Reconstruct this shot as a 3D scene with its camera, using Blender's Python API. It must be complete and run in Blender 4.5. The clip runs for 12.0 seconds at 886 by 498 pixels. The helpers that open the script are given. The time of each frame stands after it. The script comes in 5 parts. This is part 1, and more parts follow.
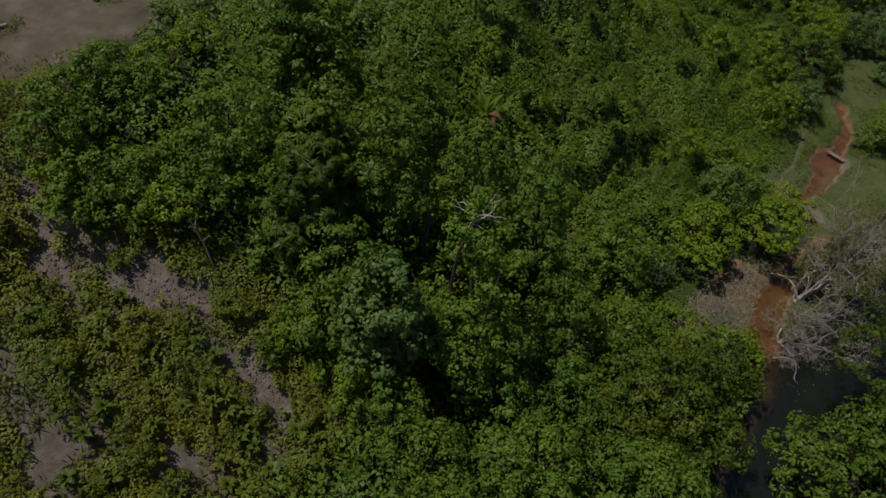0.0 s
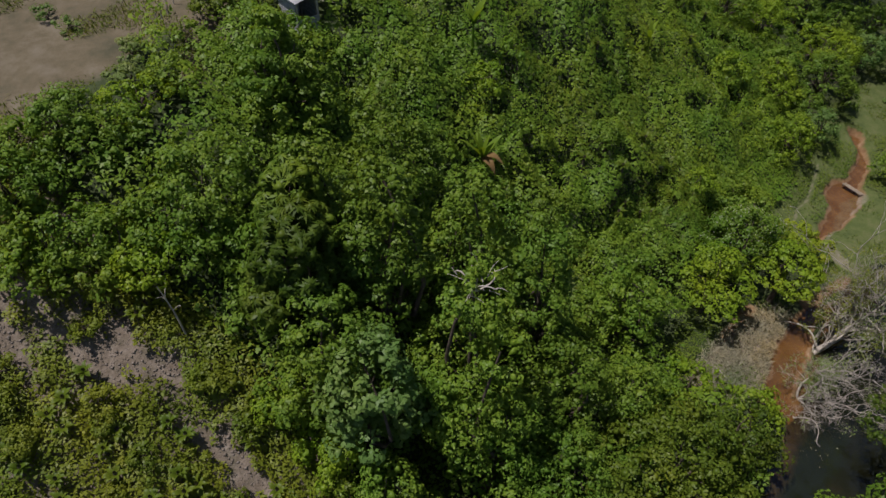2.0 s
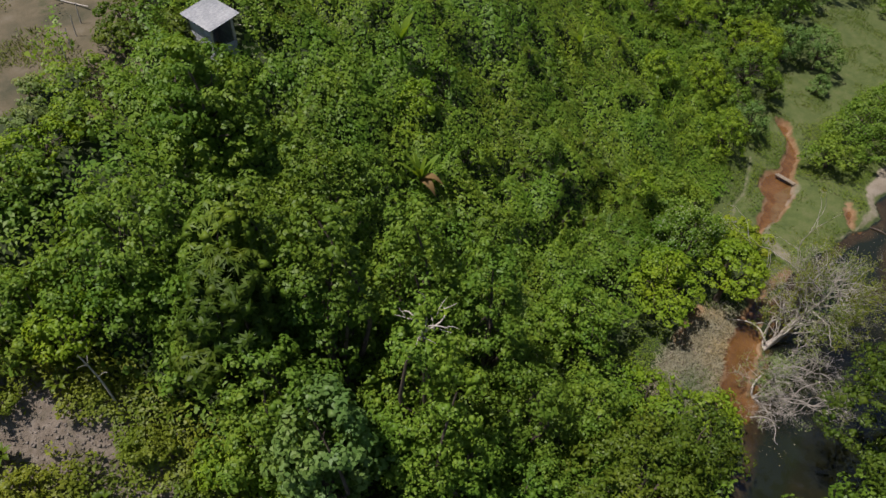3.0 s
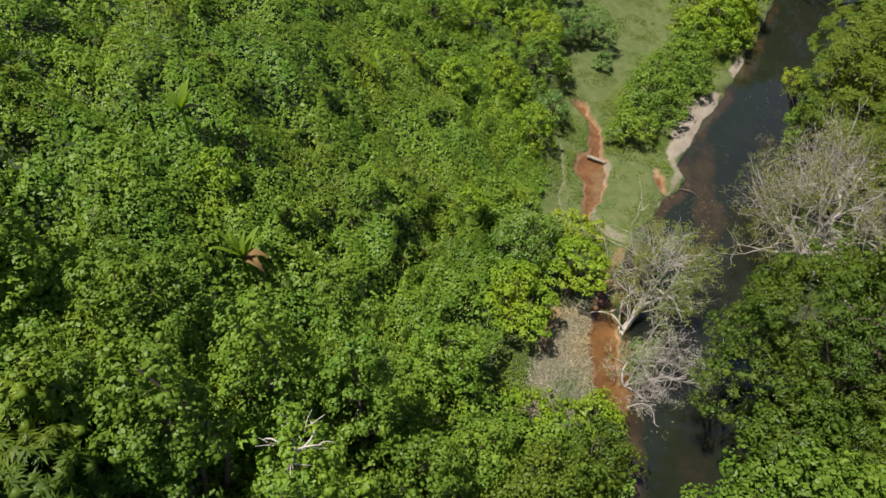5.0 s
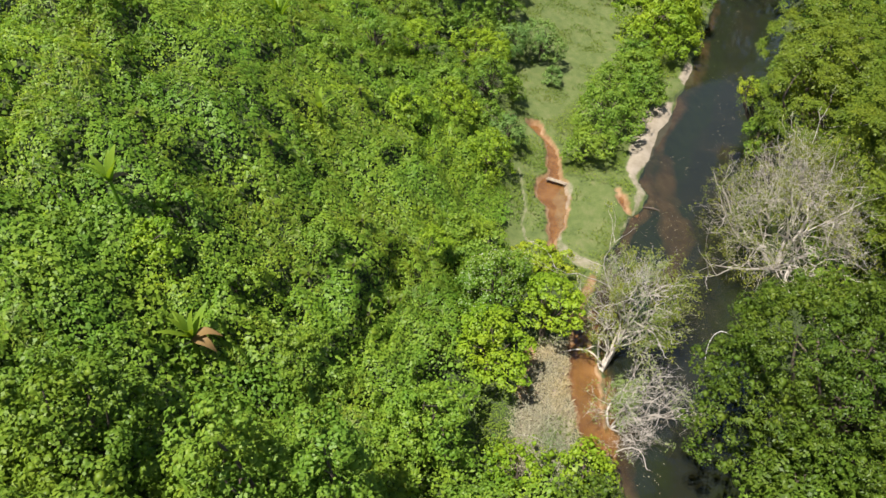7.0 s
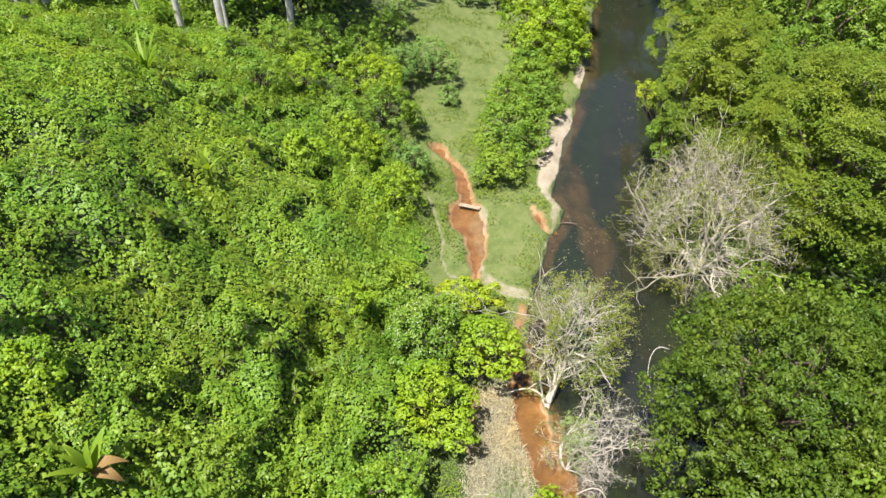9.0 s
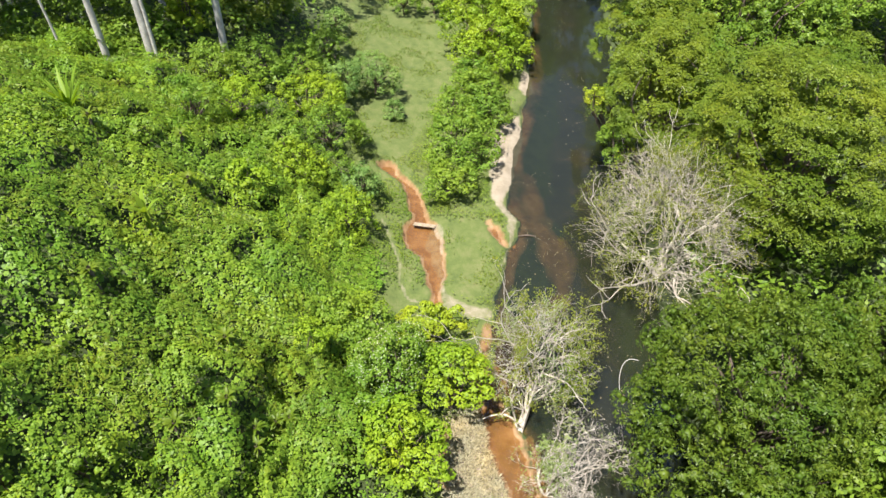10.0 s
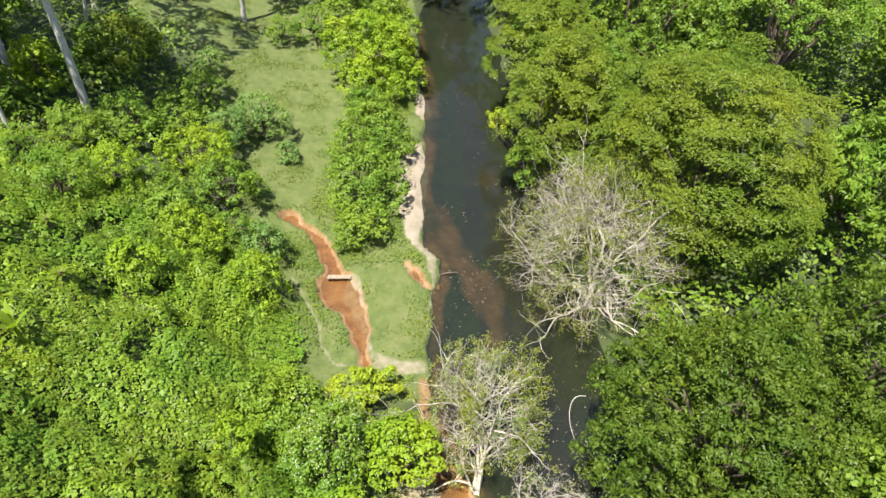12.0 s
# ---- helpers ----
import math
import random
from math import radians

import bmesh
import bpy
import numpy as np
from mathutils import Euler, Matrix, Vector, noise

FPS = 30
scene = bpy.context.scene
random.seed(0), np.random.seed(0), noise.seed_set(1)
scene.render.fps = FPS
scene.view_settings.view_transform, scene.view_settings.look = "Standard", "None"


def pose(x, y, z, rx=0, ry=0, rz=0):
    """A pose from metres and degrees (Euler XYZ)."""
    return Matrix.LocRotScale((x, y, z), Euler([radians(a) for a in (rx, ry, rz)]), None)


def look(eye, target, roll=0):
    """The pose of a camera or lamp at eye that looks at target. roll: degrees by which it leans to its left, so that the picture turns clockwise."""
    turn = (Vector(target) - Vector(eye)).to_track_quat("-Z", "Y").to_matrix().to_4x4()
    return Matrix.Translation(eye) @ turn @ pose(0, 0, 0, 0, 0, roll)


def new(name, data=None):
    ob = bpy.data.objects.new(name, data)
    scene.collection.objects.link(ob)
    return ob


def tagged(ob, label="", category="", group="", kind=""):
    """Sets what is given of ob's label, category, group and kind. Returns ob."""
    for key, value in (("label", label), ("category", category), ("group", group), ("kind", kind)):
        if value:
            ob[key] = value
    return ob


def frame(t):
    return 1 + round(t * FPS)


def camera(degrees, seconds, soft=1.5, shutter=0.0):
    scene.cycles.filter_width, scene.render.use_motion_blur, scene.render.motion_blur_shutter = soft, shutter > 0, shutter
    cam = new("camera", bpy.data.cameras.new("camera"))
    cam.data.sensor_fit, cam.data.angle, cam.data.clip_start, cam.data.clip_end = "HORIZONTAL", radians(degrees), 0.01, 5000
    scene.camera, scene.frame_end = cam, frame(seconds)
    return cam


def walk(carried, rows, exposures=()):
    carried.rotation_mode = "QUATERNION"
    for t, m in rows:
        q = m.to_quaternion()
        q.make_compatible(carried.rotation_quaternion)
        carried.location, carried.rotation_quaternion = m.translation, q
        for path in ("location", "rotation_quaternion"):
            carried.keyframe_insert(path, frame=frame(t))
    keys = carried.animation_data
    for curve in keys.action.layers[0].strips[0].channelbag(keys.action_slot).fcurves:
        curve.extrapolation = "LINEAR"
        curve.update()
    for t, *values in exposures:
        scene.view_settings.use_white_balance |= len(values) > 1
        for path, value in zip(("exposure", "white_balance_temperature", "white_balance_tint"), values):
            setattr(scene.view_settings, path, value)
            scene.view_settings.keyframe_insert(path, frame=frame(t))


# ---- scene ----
cam = camera(65.2, 12.0, soft=1.55)
PATH = [
    (0, (8.476, -36.561, 25.086), (7.388, -35.651, 23.676), 0.7),
    (0.5, (7.877, -36.066, 25.086), (6.79, -35.154, 23.675), 0.8),
    (1, (7.288, -35.565, 25.084), (6.202, -34.653, 23.674), 0.8),
    (1.5, (6.715, -35.063, 25.086), (5.629, -34.15, 23.677), 0.8),
    (2, (6.148, -34.555, 25.098), (5.065, -33.638, 23.688), 0.8),
    (2.5, (5.556, -34.051, 25.117), (4.497, -33.109, 23.706), 0.9),
    (3, (4.969, -33.532, 25.138), (4.001, -32.498, 23.726), 1.1),
    (3.5, (4.404, -33.01, 25.148), (3.556, -31.872, 23.739), 1.4),
    (3.7, (4.194, -32.791, 25.154), (3.387, -31.624, 23.745), 1.4),
    (5.3, (2.649, -30.957, 25.311), (2.114, -29.643, 23.902), 1.1),
    (5.5, (2.467, -30.735, 25.315), (1.944, -29.416, 23.906), 1.1),
    (6, (2.044, -30.162, 25.317), (1.521, -28.843, 23.908), 0.9),
    (6.5, (1.665, -29.558, 25.329), (1.173, -28.226, 23.921), 0.9),
    (7, (1.315, -28.932, 25.341), (0.878, -27.58, 23.935), 0.8),
    (7.2, (1.183, -28.674, 25.343), (0.769, -27.313, 23.938), 0.7),
    (8.8, (0.218, -26.501, 25.34), (0.012, -25.091, 23.936), 0.6),
    (9, (0.113, -26.221, 25.338), (-0.067, -24.807, 23.935), 0.5),
    (9.5, (-0.116, -25.507, 25.328), (-0.226, -24.084, 23.928), 0.4),
    (10, (-0.305, -24.761, 25.314), (-0.346, -23.333, 23.914), 0.3),
    (10.5, (-0.461, -24.011, 25.302), (-0.432, -22.582, 23.903), 0.2),
    (11, (-0.59, -23.25, 25.291), (-0.492, -21.821, 23.895), 0.2),
    (11.5, (-0.704, -22.465, 25.274), (-0.537, -21.041, 23.88), 0.1),
    (12, (-0.807, -21.673, 25.265), (-0.577, -20.256, 23.871), 0.1),
]
# The film fades in from dark over its first nine seconds.
FINAL = 1.33
FADE = [(t, FINAL + 2.2 * math.log2(min(1.0, 0.445 + 0.0625 * t)), 6500 - 350 * max(0, 1 - t / 7.5), 10 + 12 * max(0, 1 - t / 7.5)) for t in (0, 1, 2, 3, 4, 5, 6, 7, 8, 8.9, 10, 12)]
walk(cam, [(t, look(eye, target, roll)) for t, eye, target, roll in PATH], FADE)


# ---- light ----
SUN_EL, SUN_AZ = radians(70), radians(-140)
world = bpy.data.worlds.new("sky")
scene.world = world
world.use_nodes = True
wn = world.node_tree
sky = wn.nodes.new("ShaderNodeTexSky")
sky.sky_type, sky.sun_disc = "NISHITA", False
sky.sun_elevation, sky.sun_rotation = SUN_EL, SUN_AZ
wn.links.new(sky.outputs[0], wn.nodes["Background"].inputs[0])
wn.nodes["Background"].inputs[1].default_value = 0.07
sun = new("sun", bpy.data.lights.new("sun", "SUN"))
sun.data.energy, sun.data.angle, sun.data.color = 5.0, radians(0.5), (1.0, 0.95, 0.86)
SUN_WAY = Vector((math.sin(SUN_AZ) * math.cos(SUN_EL), math.cos(SUN_AZ) * math.cos(SUN_EL), math.sin(SUN_EL)))
sun.matrix_world = look(SUN_WAY * 90, (0, 0, 0))


# ---- materials ----
def mat(name):
    m = bpy.data.materials.new(name)
    m.use_nodes = True
    m.node_tree.nodes.clear()
    return m, m.node_tree.nodes, m.node_tree.links


def node(nodes, kind, **values):
    n = nodes.new("ShaderNode" + kind)
    for k, v in values.items():
        n.inputs[k.replace("_", " ")].default_value = v
    return n


def ramp(nodes, links, source, stops):
    r = nodes.new("ShaderNodeValToRGB")
    while len(r.color_ramp.elements) < len(stops):
        r.color_ramp.elements.new(0.5)
    for e, (p, c) in zip(r.color_ramp.elements, stops):
        e.position, e.color = p, (*c, 1)
    links.new(source, r.inputs[0])
    return r.outputs[0]


def mixed(nodes, links, fac, a, b, blend="MIX"):
    m = nodes.new("ShaderNodeMix")
    m.data_type, m.blend_type = "RGBA", blend
    for sock, v in ((m.inputs[0], fac), (m.inputs[6], a), (m.inputs[7], b)):
        if hasattr(v, "is_linked"):
            links.new(v, sock)
        else:
            sock.default_value = v if isinstance(v, float) else (*v, 1)
    return m.outputs[2]


def noise_fac(nodes, links, scale, detail=4.0, rough=0.6):
    t = nodes.new("ShaderNodeNewGeometry")
    n = node(nodes, "TexNoise", Scale=scale, Detail=detail, Roughness=rough)
    links.new(t.outputs["Position"], n.inputs["Vector"])
    return n.outputs[0]


def leaf_mat(name, dark, mid, light, glow=0.34, rough=0.45, odd=None):
    """Leaves: each one its own tone, drifting over the metres, letting some light through."""
    m, n, l = mat(name)
    geo = n.new("ShaderNodeNewGeometry")
    soft = [tuple((1 - k) * a + k * b for a, b in zip(mid, end)) for end, k in ((dark, 0.45), (light, 0.45))]
    each = ramp(n, l, geo.outputs["Random Per Island"], [(0.0, soft[0]), (0.45, mid), (1.0, soft[1])])
    if odd:
        few = n.new("ShaderNodeMath")
        few.operation = "GREATER_THAN"
        l.new(geo.outputs["Random Per Island"], few.inputs[0])
        few.inputs[1].default_value = 0.965
        each = mixed(n, l, few.outputs[0], each, odd)
    drift = noise_fac(n, l, 0.35, 3.0)
    tone = ramp(n, l, drift, [(0.3, (0.72, 0.86, 0.8)), (0.5, (1.0, 1.0, 1.0)), (0.72, (1.28, 1.12, 0.9))])
    colour = mixed(n, l, 1.0, each, tone, "MULTIPLY")
    b = node(n, "BsdfPrincipled", Roughness=rough)
    b.inputs["Specular IOR Level"].default_value = 0.2
    l.new(colour, b.inputs["Base Color"])
    t = n.new("ShaderNodeBsdfTranslucent")
    l.new(mixed(n, l, 1.0, colour, (1.42, 1.32, 0.45), "MULTIPLY"), t.inputs[0])
    mx = n.new("ShaderNodeMixShader")
    mx.inputs[0].default_value = glow
    l.new(b.outputs[0], mx.inputs[1])
    l.new(t.outputs[0], mx.inputs[2])
    out = n.new("ShaderNodeOutputMaterial")
    l.new(mx.outputs[0], out.inputs[0])
    return m


def rough_mat(name, stops, scale, rough=0.9, bump=0.3, fine=6.0, metal=0.0):
    """Bark, soil, boards, sheet: two scales of noise in colour and relief."""
    m, n, l = mat(name)
    big = ramp(n, l, noise_fac(n, l, scale), stops)
    small = noise_fac(n, l, scale * fine, 5.0, 0.7)
    colour = mixed(n, l, 1.0, big, ramp(n, l, small, [(0.25, (0.54, 0.54, 0.54)), (0.75, (1.04, 1.04, 1.04))]), "MULTIPLY")
    b = node(n, "BsdfPrincipled", Roughness=rough, Metallic=metal)
    l.new(colour, b.inputs["Base Color"])
    bp = node(n, "Bump", Strength=bump, Distance=0.05)
    l.new(small, bp.inputs["Height"])
    l.new(bp.outputs[0], b.inputs["Normal"])
    out = n.new("ShaderNodeOutputMaterial")
    l.new(b.outputs[0], out.inputs[0])
    return m


VINE = leaf_mat("vine_leaves", (0.066, 0.13, 0.016), (0.15, 0.258, 0.026), (0.285, 0.375, 0.046))
BROAD = leaf_mat("broad_leaves", (0.05, 0.096, 0.012), (0.11, 0.188, 0.018), (0.21, 0.285, 0.036), 0.28)
OLIVE = leaf_mat("olive_leaves", (0.032, 0.062, 0.007), (0.072, 0.12, 0.011), (0.145, 0.19, 0.024), 0.27)
LAYER = leaf_mat("layered_leaves", (0.056, 0.094, 0.01), (0.112, 0.162, 0.014), (0.185, 0.228, 0.024), 0.27)
LIME = leaf_mat("lime_leaves", (0.115, 0.2, 0.013), (0.2, 0.305, 0.018), (0.305, 0.385, 0.03))
BUSH = leaf_mat("bush_leaves", (0.068, 0.134, 0.017), (0.142, 0.242, 0.026), (0.255, 0.338, 0.046))
GREY = leaf_mat("grey_green_leaves", (0.1, 0.155, 0.04), (0.2, 0.27, 0.08), (0.31, 0.36, 0.15))
TEAL = leaf_mat("blue_green_leaves", (0.08, 0.155, 0.035), (0.15, 0.25, 0.058), (0.24, 0.33, 0.105))
SCRUB = leaf_mat("scrub_leaves", (0.09, 0.125, 0.014), (0.188, 0.228, 0.022), (0.29, 0.32, 0.037))
DRYLEAF = leaf_mat("yellowing_leaves", (0.055, 0.078, 0.012), (0.12, 0.145, 0.02), (0.215, 0.225, 0.04), 0.3)
YELLOW = leaf_mat("yellow_green_leaves", (0.16, 0.22, 0.012), (0.28, 0.35, 0.02), (0.42, 0.45, 0.04))
GRASS = leaf_mat("meadow_grass", (0.06, 0.11, 0.014), (0.115, 0.175, 0.02), (0.2, 0.235, 0.04), 0.3)
STRAW = leaf_mat("dry_grass", (0.2, 0.18, 0.11), (0.3, 0.28, 0.19), (0.38, 0.36, 0.27), 0.2)
FLOWER = leaf_mat("pale_blossom", (0.3, 0.32, 0.2), (0.42, 0.43, 0.31), (0.54, 0.54, 0.43), 0.2)
BANANA = leaf_mat("banana_leaf", (0.12, 0.2, 0.022), (0.18, 0.28, 0.028), (0.26, 0.35, 0.045), 0.4, 0.5)
WITHER = leaf_mat("withered_leaf", (0.134, 0.084, 0.034), (0.218, 0.143, 0.059), (0.319, 0.218, 0.101), 0.2)
LITTER = leaf_mat("floating_leaf", (0.252, 0.185, 0.084), (0.378, 0.319, 0.185), (0.521, 0.487, 0.353), 0.1)
BARK = rough_mat("pale_bark", [(0.3, (0.38, 0.35, 0.31)), (0.7, (0.68, 0.65, 0.61))], 3.0)
DARKBARK = rough_mat("dark_bark", [(0.3, (0.07, 0.05, 0.035)), (0.7, (0.17, 0.13, 0.1))], 3.0)
DEADWOOD = rough_mat("dead_wood", [(0.3, (0.42, 0.365, 0.3)), (0.7, (0.7, 0.635, 0.55))], 4.0)
PLANKWOOD = rough_mat("weathered_plank", [(0.3, (0.24, 0.18, 0.12)), (0.7, (0.4, 0.33, 0.24))], 5.0)
TIN = rough_mat("weathered_sheet", [(0.35, (0.3, 0.31, 0.32)), (0.65, (0.43, 0.43, 0.43))], 1.2, 0.6, 0.1, 8.0, 0.1)
BOARD = rough_mat("grey_boards", [(0.3, (0.42, 0.43, 0.45)), (0.7, (0.62, 0.63, 0.64))], 2.0)


# ---- helpers of this place ----
def lattice(ix, iy, seed):
    h = (ix.astype(np.int64) * 374761393 + iy.astype(np.int64) * 668265263 + seed * 974634777) & 0x7FFFFFFF
    h = ((h ^ (h >> 13)) * 1274126177) & 0x7FFFFFFF
    return ((h ^ (h >> 16)) & 0xFFFF) / 65535.0


def wave(x, y, size, seed=0):
    """Smooth random height between 0 and 1 with features of that size in metres."""
    x, y = np.asarray(x, float) / size, np.asarray(y, float) / size
    ix, iy = np.floor(x), np.floor(y)
    fx, fy = x - ix, y - iy
    fx, fy = fx * fx * (3 - 2 * fx), fy * fy * (3 - 2 * fy)
    a, b = lattice(ix, iy, seed), lattice(ix + 1, iy, seed)
    c, d = lattice(ix, iy + 1, seed), lattice(ix + 1, iy + 1, seed)
    return (a * (1 - fx) + b * fx) * (1 - fy) + (c * (1 - fx) + d * fx) * fy


def step(v, a, b):
    t = np.clip((np.asarray(v, float) - a) / (b - a), 0, 1)
    return t * t * (3 - 2 * t)


def near_line(x, y, line):
    """Distance to a line of (x, y, half width), less its half width there."""
    best = np.full(np.shape(x), 1e9)
    for (x0, y0, w0), (x1, y1, w1) in zip(line[:-1], line[1:]):
        dx, dy = x1 - x0, y1 - y0
        t = np.clip(((x - x0) * dx + (y - y0) * dy) / (dx * dx + dy * dy), 0, 1)
        best = np.minimum(best, np.hypot(x - x0 - t * dx, y - y0 - t * dy) - (w0 + t * (w1 - w0)))
    return best


# ---- the lie of the land ----
# Past y = 33 the banks turn off into a made-up bend.
LEFT_BANK = ([-60, -32, -22, -16.8, -14.7, -12.5, -10.7, -8.8, -6.5, -4.5, -2.4, -0.8, 1.1, 2.0, 3.3, 4.4, 6.3, 9.2, 12, 17.5, 23.5, 29.7, 33, 36, 60],
             [12, 8, 5.8, 4.6, 4.05, 3.1, 2.9, 2.2, 1.4, 1.5, 1.6, 1.95, 2.45, 2.85, 2.95, 2.45, 2.5, 2.95, 3.4, 4.4, 4.8, 5.3, 6.6, 9.5, 24])
RIGHT_BANK = ([-60, -32, -22, -15.8, -8.5, -2, 9, 19.7, 31, 36, 60], [18, 14, 11.2, 9.8, 9.6, 9.5, 9.9, 10.6, 11.2, 13.5, 28])
BROOK = [(-4.6, 7.6, 0.4), (-3.4, 6.3, 0.25), (-2.75, 4.8, 0.3), (-2.4, 3.4, 0.4), (-2.3, 2.3, 0.9), (-2.05, 1.5, 0.92), (-1.65, 0.5, 0.55), (-1.38, -0.8, 0.4), (-1.25, -1.9, 0.2), (-1.2, -2.9, 0.16)]
MID_SHOAL = [(4.1, 3.2, 0.5), (4.6, 2.2, 0.7), (5.1, 0.8, 0.5), (4.9, -1.0, 0.5), (4.5, -2.6, 0.3)]
SIDE_SHOAL = [(3.7, 7.4, 0.4), (3.9, 5.8, 0.7), (3.9, 3.8, 0.6), (2.7, 1.0, 0.1), (1.9, -2.4, 0.3), (2.0, -4.0, 0.9), (2.0, -5.8, 0.9), (2.3, -7.5, 0.5)]
SIDE_ARM = [(1.1, -6.9, 0.25), (1.35, -8.6, 0.5), (2.1, -11.0, 0.72), (2.75, -13.3, 0.5)]
FOOTPATH = [(-4.4, 2.7, 0.12), (-3.7, 1.0, 0.1), (-3.2, -0.3, 0.1), (-3.1, -1.6, 0.12), (-2.6, -2.7, 0.1), (-1.2, -3.05, 0.16), (0.6, -3.35, 0.22), (1.3, -3.2, 0.2)]
SANDBAR = [(3.5, 13.4, 0.25), (2.8, 11.4, 0.75), (2.35, 8.8, 0.85), (2.05, 6.2, 0.55), (1.9, 5.0, 0.4)]
SAND_FAR = [(4.2, 18.6, 0.3), (4.1, 16.6, 0.5)]
FRINGE = [(1.9, 5.0, 0.3), (2.1, 4.2, 0.3), (2.65, 3.3, 0.3), (2.55, 2.0, 0.22), (2.4, 1.2, 0.12), (1.95, -0.3, 0.05)]
POOL_SIDE = [(-1.4, 2.45, 0.35), (-1.5, 1.4, 0.45), (-1.3, 0.2, 0.3), (-1.05, -1.0, 0.2), (-0.95, -2.4, 0.15), (0.2, -3.4, 0.35), (1.1, -3.4, 0.35)]
INLET = [(1.4, 3.0, 0.12), (1.75, 2.2, 0.26), (2.1, 1.5, 0.12)]
RAW_EDGE = [(1.2, -4.2, 0.3), (1.0, -5.8, 0.3), (0.7, -7.4, 0.3)]
RED_BANK = [(-0.7, -9.7, 0.25), (-0.35, -11.9, 0.4)]


def river(x, y):
    """Metres into the river from its nearer bank; negative on land."""
    wob = 0.35 * (wave(x, y, 1.1, 3) - 0.5)
    return np.minimum(x - np.interp(y, *LEFT_BANK), np.interp(y, *RIGHT_BANK) - x) + wob


def brook(x, y):
    """Distance to the ragged edge of the brook and the side arm."""
    return np.minimum.reduce([near_line(x, y, BROOK), near_line(x, y, SIDE_ARM), near_line(x, y, INLET)]) + 0.28 * (wave(x, y, 0.7, 5) - 0.5) + 0.16 * (wave(x, y, 0.25, 6) - 0.5)


def height(x, y):
    x, y = np.asarray(x, float), np.asarray(y, float)
    # The hill: steeper by the vine slope, lower beyond it, and nearer to the river in the south.
    steep = 0.5 * 11.3 * step(-x, 4, 19) + 0.5 * np.clip(0.62 * (-x - 3), 0, 11.3)
    steep *= 1 - 0.62 * step(y, -9, 13)
    south = np.clip(0.62 * (-x + 0.2), 0, 10.8)
    k = step(-y, 23, 31)
    hill = steep * (1 - k) + south * k
    hill -= 2.2 * np.exp(-(((x + 3.0) / 2.5) ** 2 + ((y + 24.5) / 4.0) ** 2)) * (hill > 0)
    z = np.maximum(hill, 0) + 0.22 + 0.35 * (wave(x, y, 6, 1) - 0.3) * step(-x, 2, 6) + 0.1 * (wave(x, y, 0.8, 2) - 0.5)
    z += 0.05 * np.clip(x - 9, 0, 40) + 0.4 * step(x, 8, 12)
    r = river(x, y)
    z = np.where(r > -0.5, z * np.clip(-r / 0.5, 0, 1), z)
    z = np.where(r > 0, -0.55 * step(r, 0, 2.2) - 0.05, z)
    b = brook(x, y)
    cut = step(-b, -0.18, 0.15)
    return z * (1 - cut) - (0.06 + 0.06 * step(-b, 0.1, 0.6)) * cut


WASHED = [(-11.9, -34.8, 0.3), (-10.7, -33.7, 0.35), (-10.2, -33.0, 0.45), (-9.45, -32.6, 0.5), (-8.5, -32.5, 0.5), (-7.2, -32.3, 0.35), (-6.3, -32.7, 0.25), (-5.0, -32.3, 0.1)]
WASHED_HIGH = [(-14.8, -35.6, 0.3), (-13.5, -36.0, 0.5), (-12.2, -36.3, 0.4), (-11.4, -37.2, 0.1)]


def washed(x, y):
    """Distance to the ragged strip of washed-out soil."""
    return np.minimum(near_line(x, y, WASHED), near_line(x, y, WASHED_HIGH)) + 1.7 * (wave(x, y, 0.9, 56) - 0.5) + 1.2 * (wave(x, y, 0.4, 57) - 0.5)


def axis(a, b, coarse, f0, f1, fine, far):
    """Grid lines: fine by the brook, coarser over the hill, then growing towards the horizon."""
    inner = np.concatenate([np.arange(a, f0, coarse), np.arange(f0, f1, fine), np.arange(f1, b + 1e-6, coarse)])
    steps = coarse * 1.28 ** np.arange(1, 40)
    out = np.cumsum(steps)
    out = out[out < far]
    return np.concatenate([a - out[::-1], inner, inner[-1] + out])


def grid_mesh(name, xs, ys, zf):
    X, Y = np.meshgrid(xs, ys)
    Z = zf(X, Y)
    nx, ny = len(xs), len(ys)
    i = (np.arange(ny - 1)[:, None] * nx + np.arange(nx - 1)).ravel()
    faces = np.stack([i, i + 1, i + nx + 1, i + nx], 1)
    return mesh_of(name, np.stack([X, Y, Z], -1).reshape(-1, 3), faces, True), X.ravel(), Y.ravel()


def mesh_of(name, verts, quads, smooth=False):
    me = bpy.data.meshes.new(name)
    me.vertices.add(len(verts))
    me.vertices.foreach_set("co", np.ascontiguousarray(verts, np.float32).ravel())
    me.loops.add(quads.size)
    me.loops.foreach_set("vertex_index", quads.astype(np.int32).ravel())
    me.polygons.add(len(quads))
    me.polygons.foreach_set("loop_start", np.arange(0, quads.size, quads.shape[1], dtype=np.int32))
    me.update(calc_edges=True)
    if smooth:
        me.polygons.foreach_set("use_smooth", np.ones(len(quads), bool))
    return me


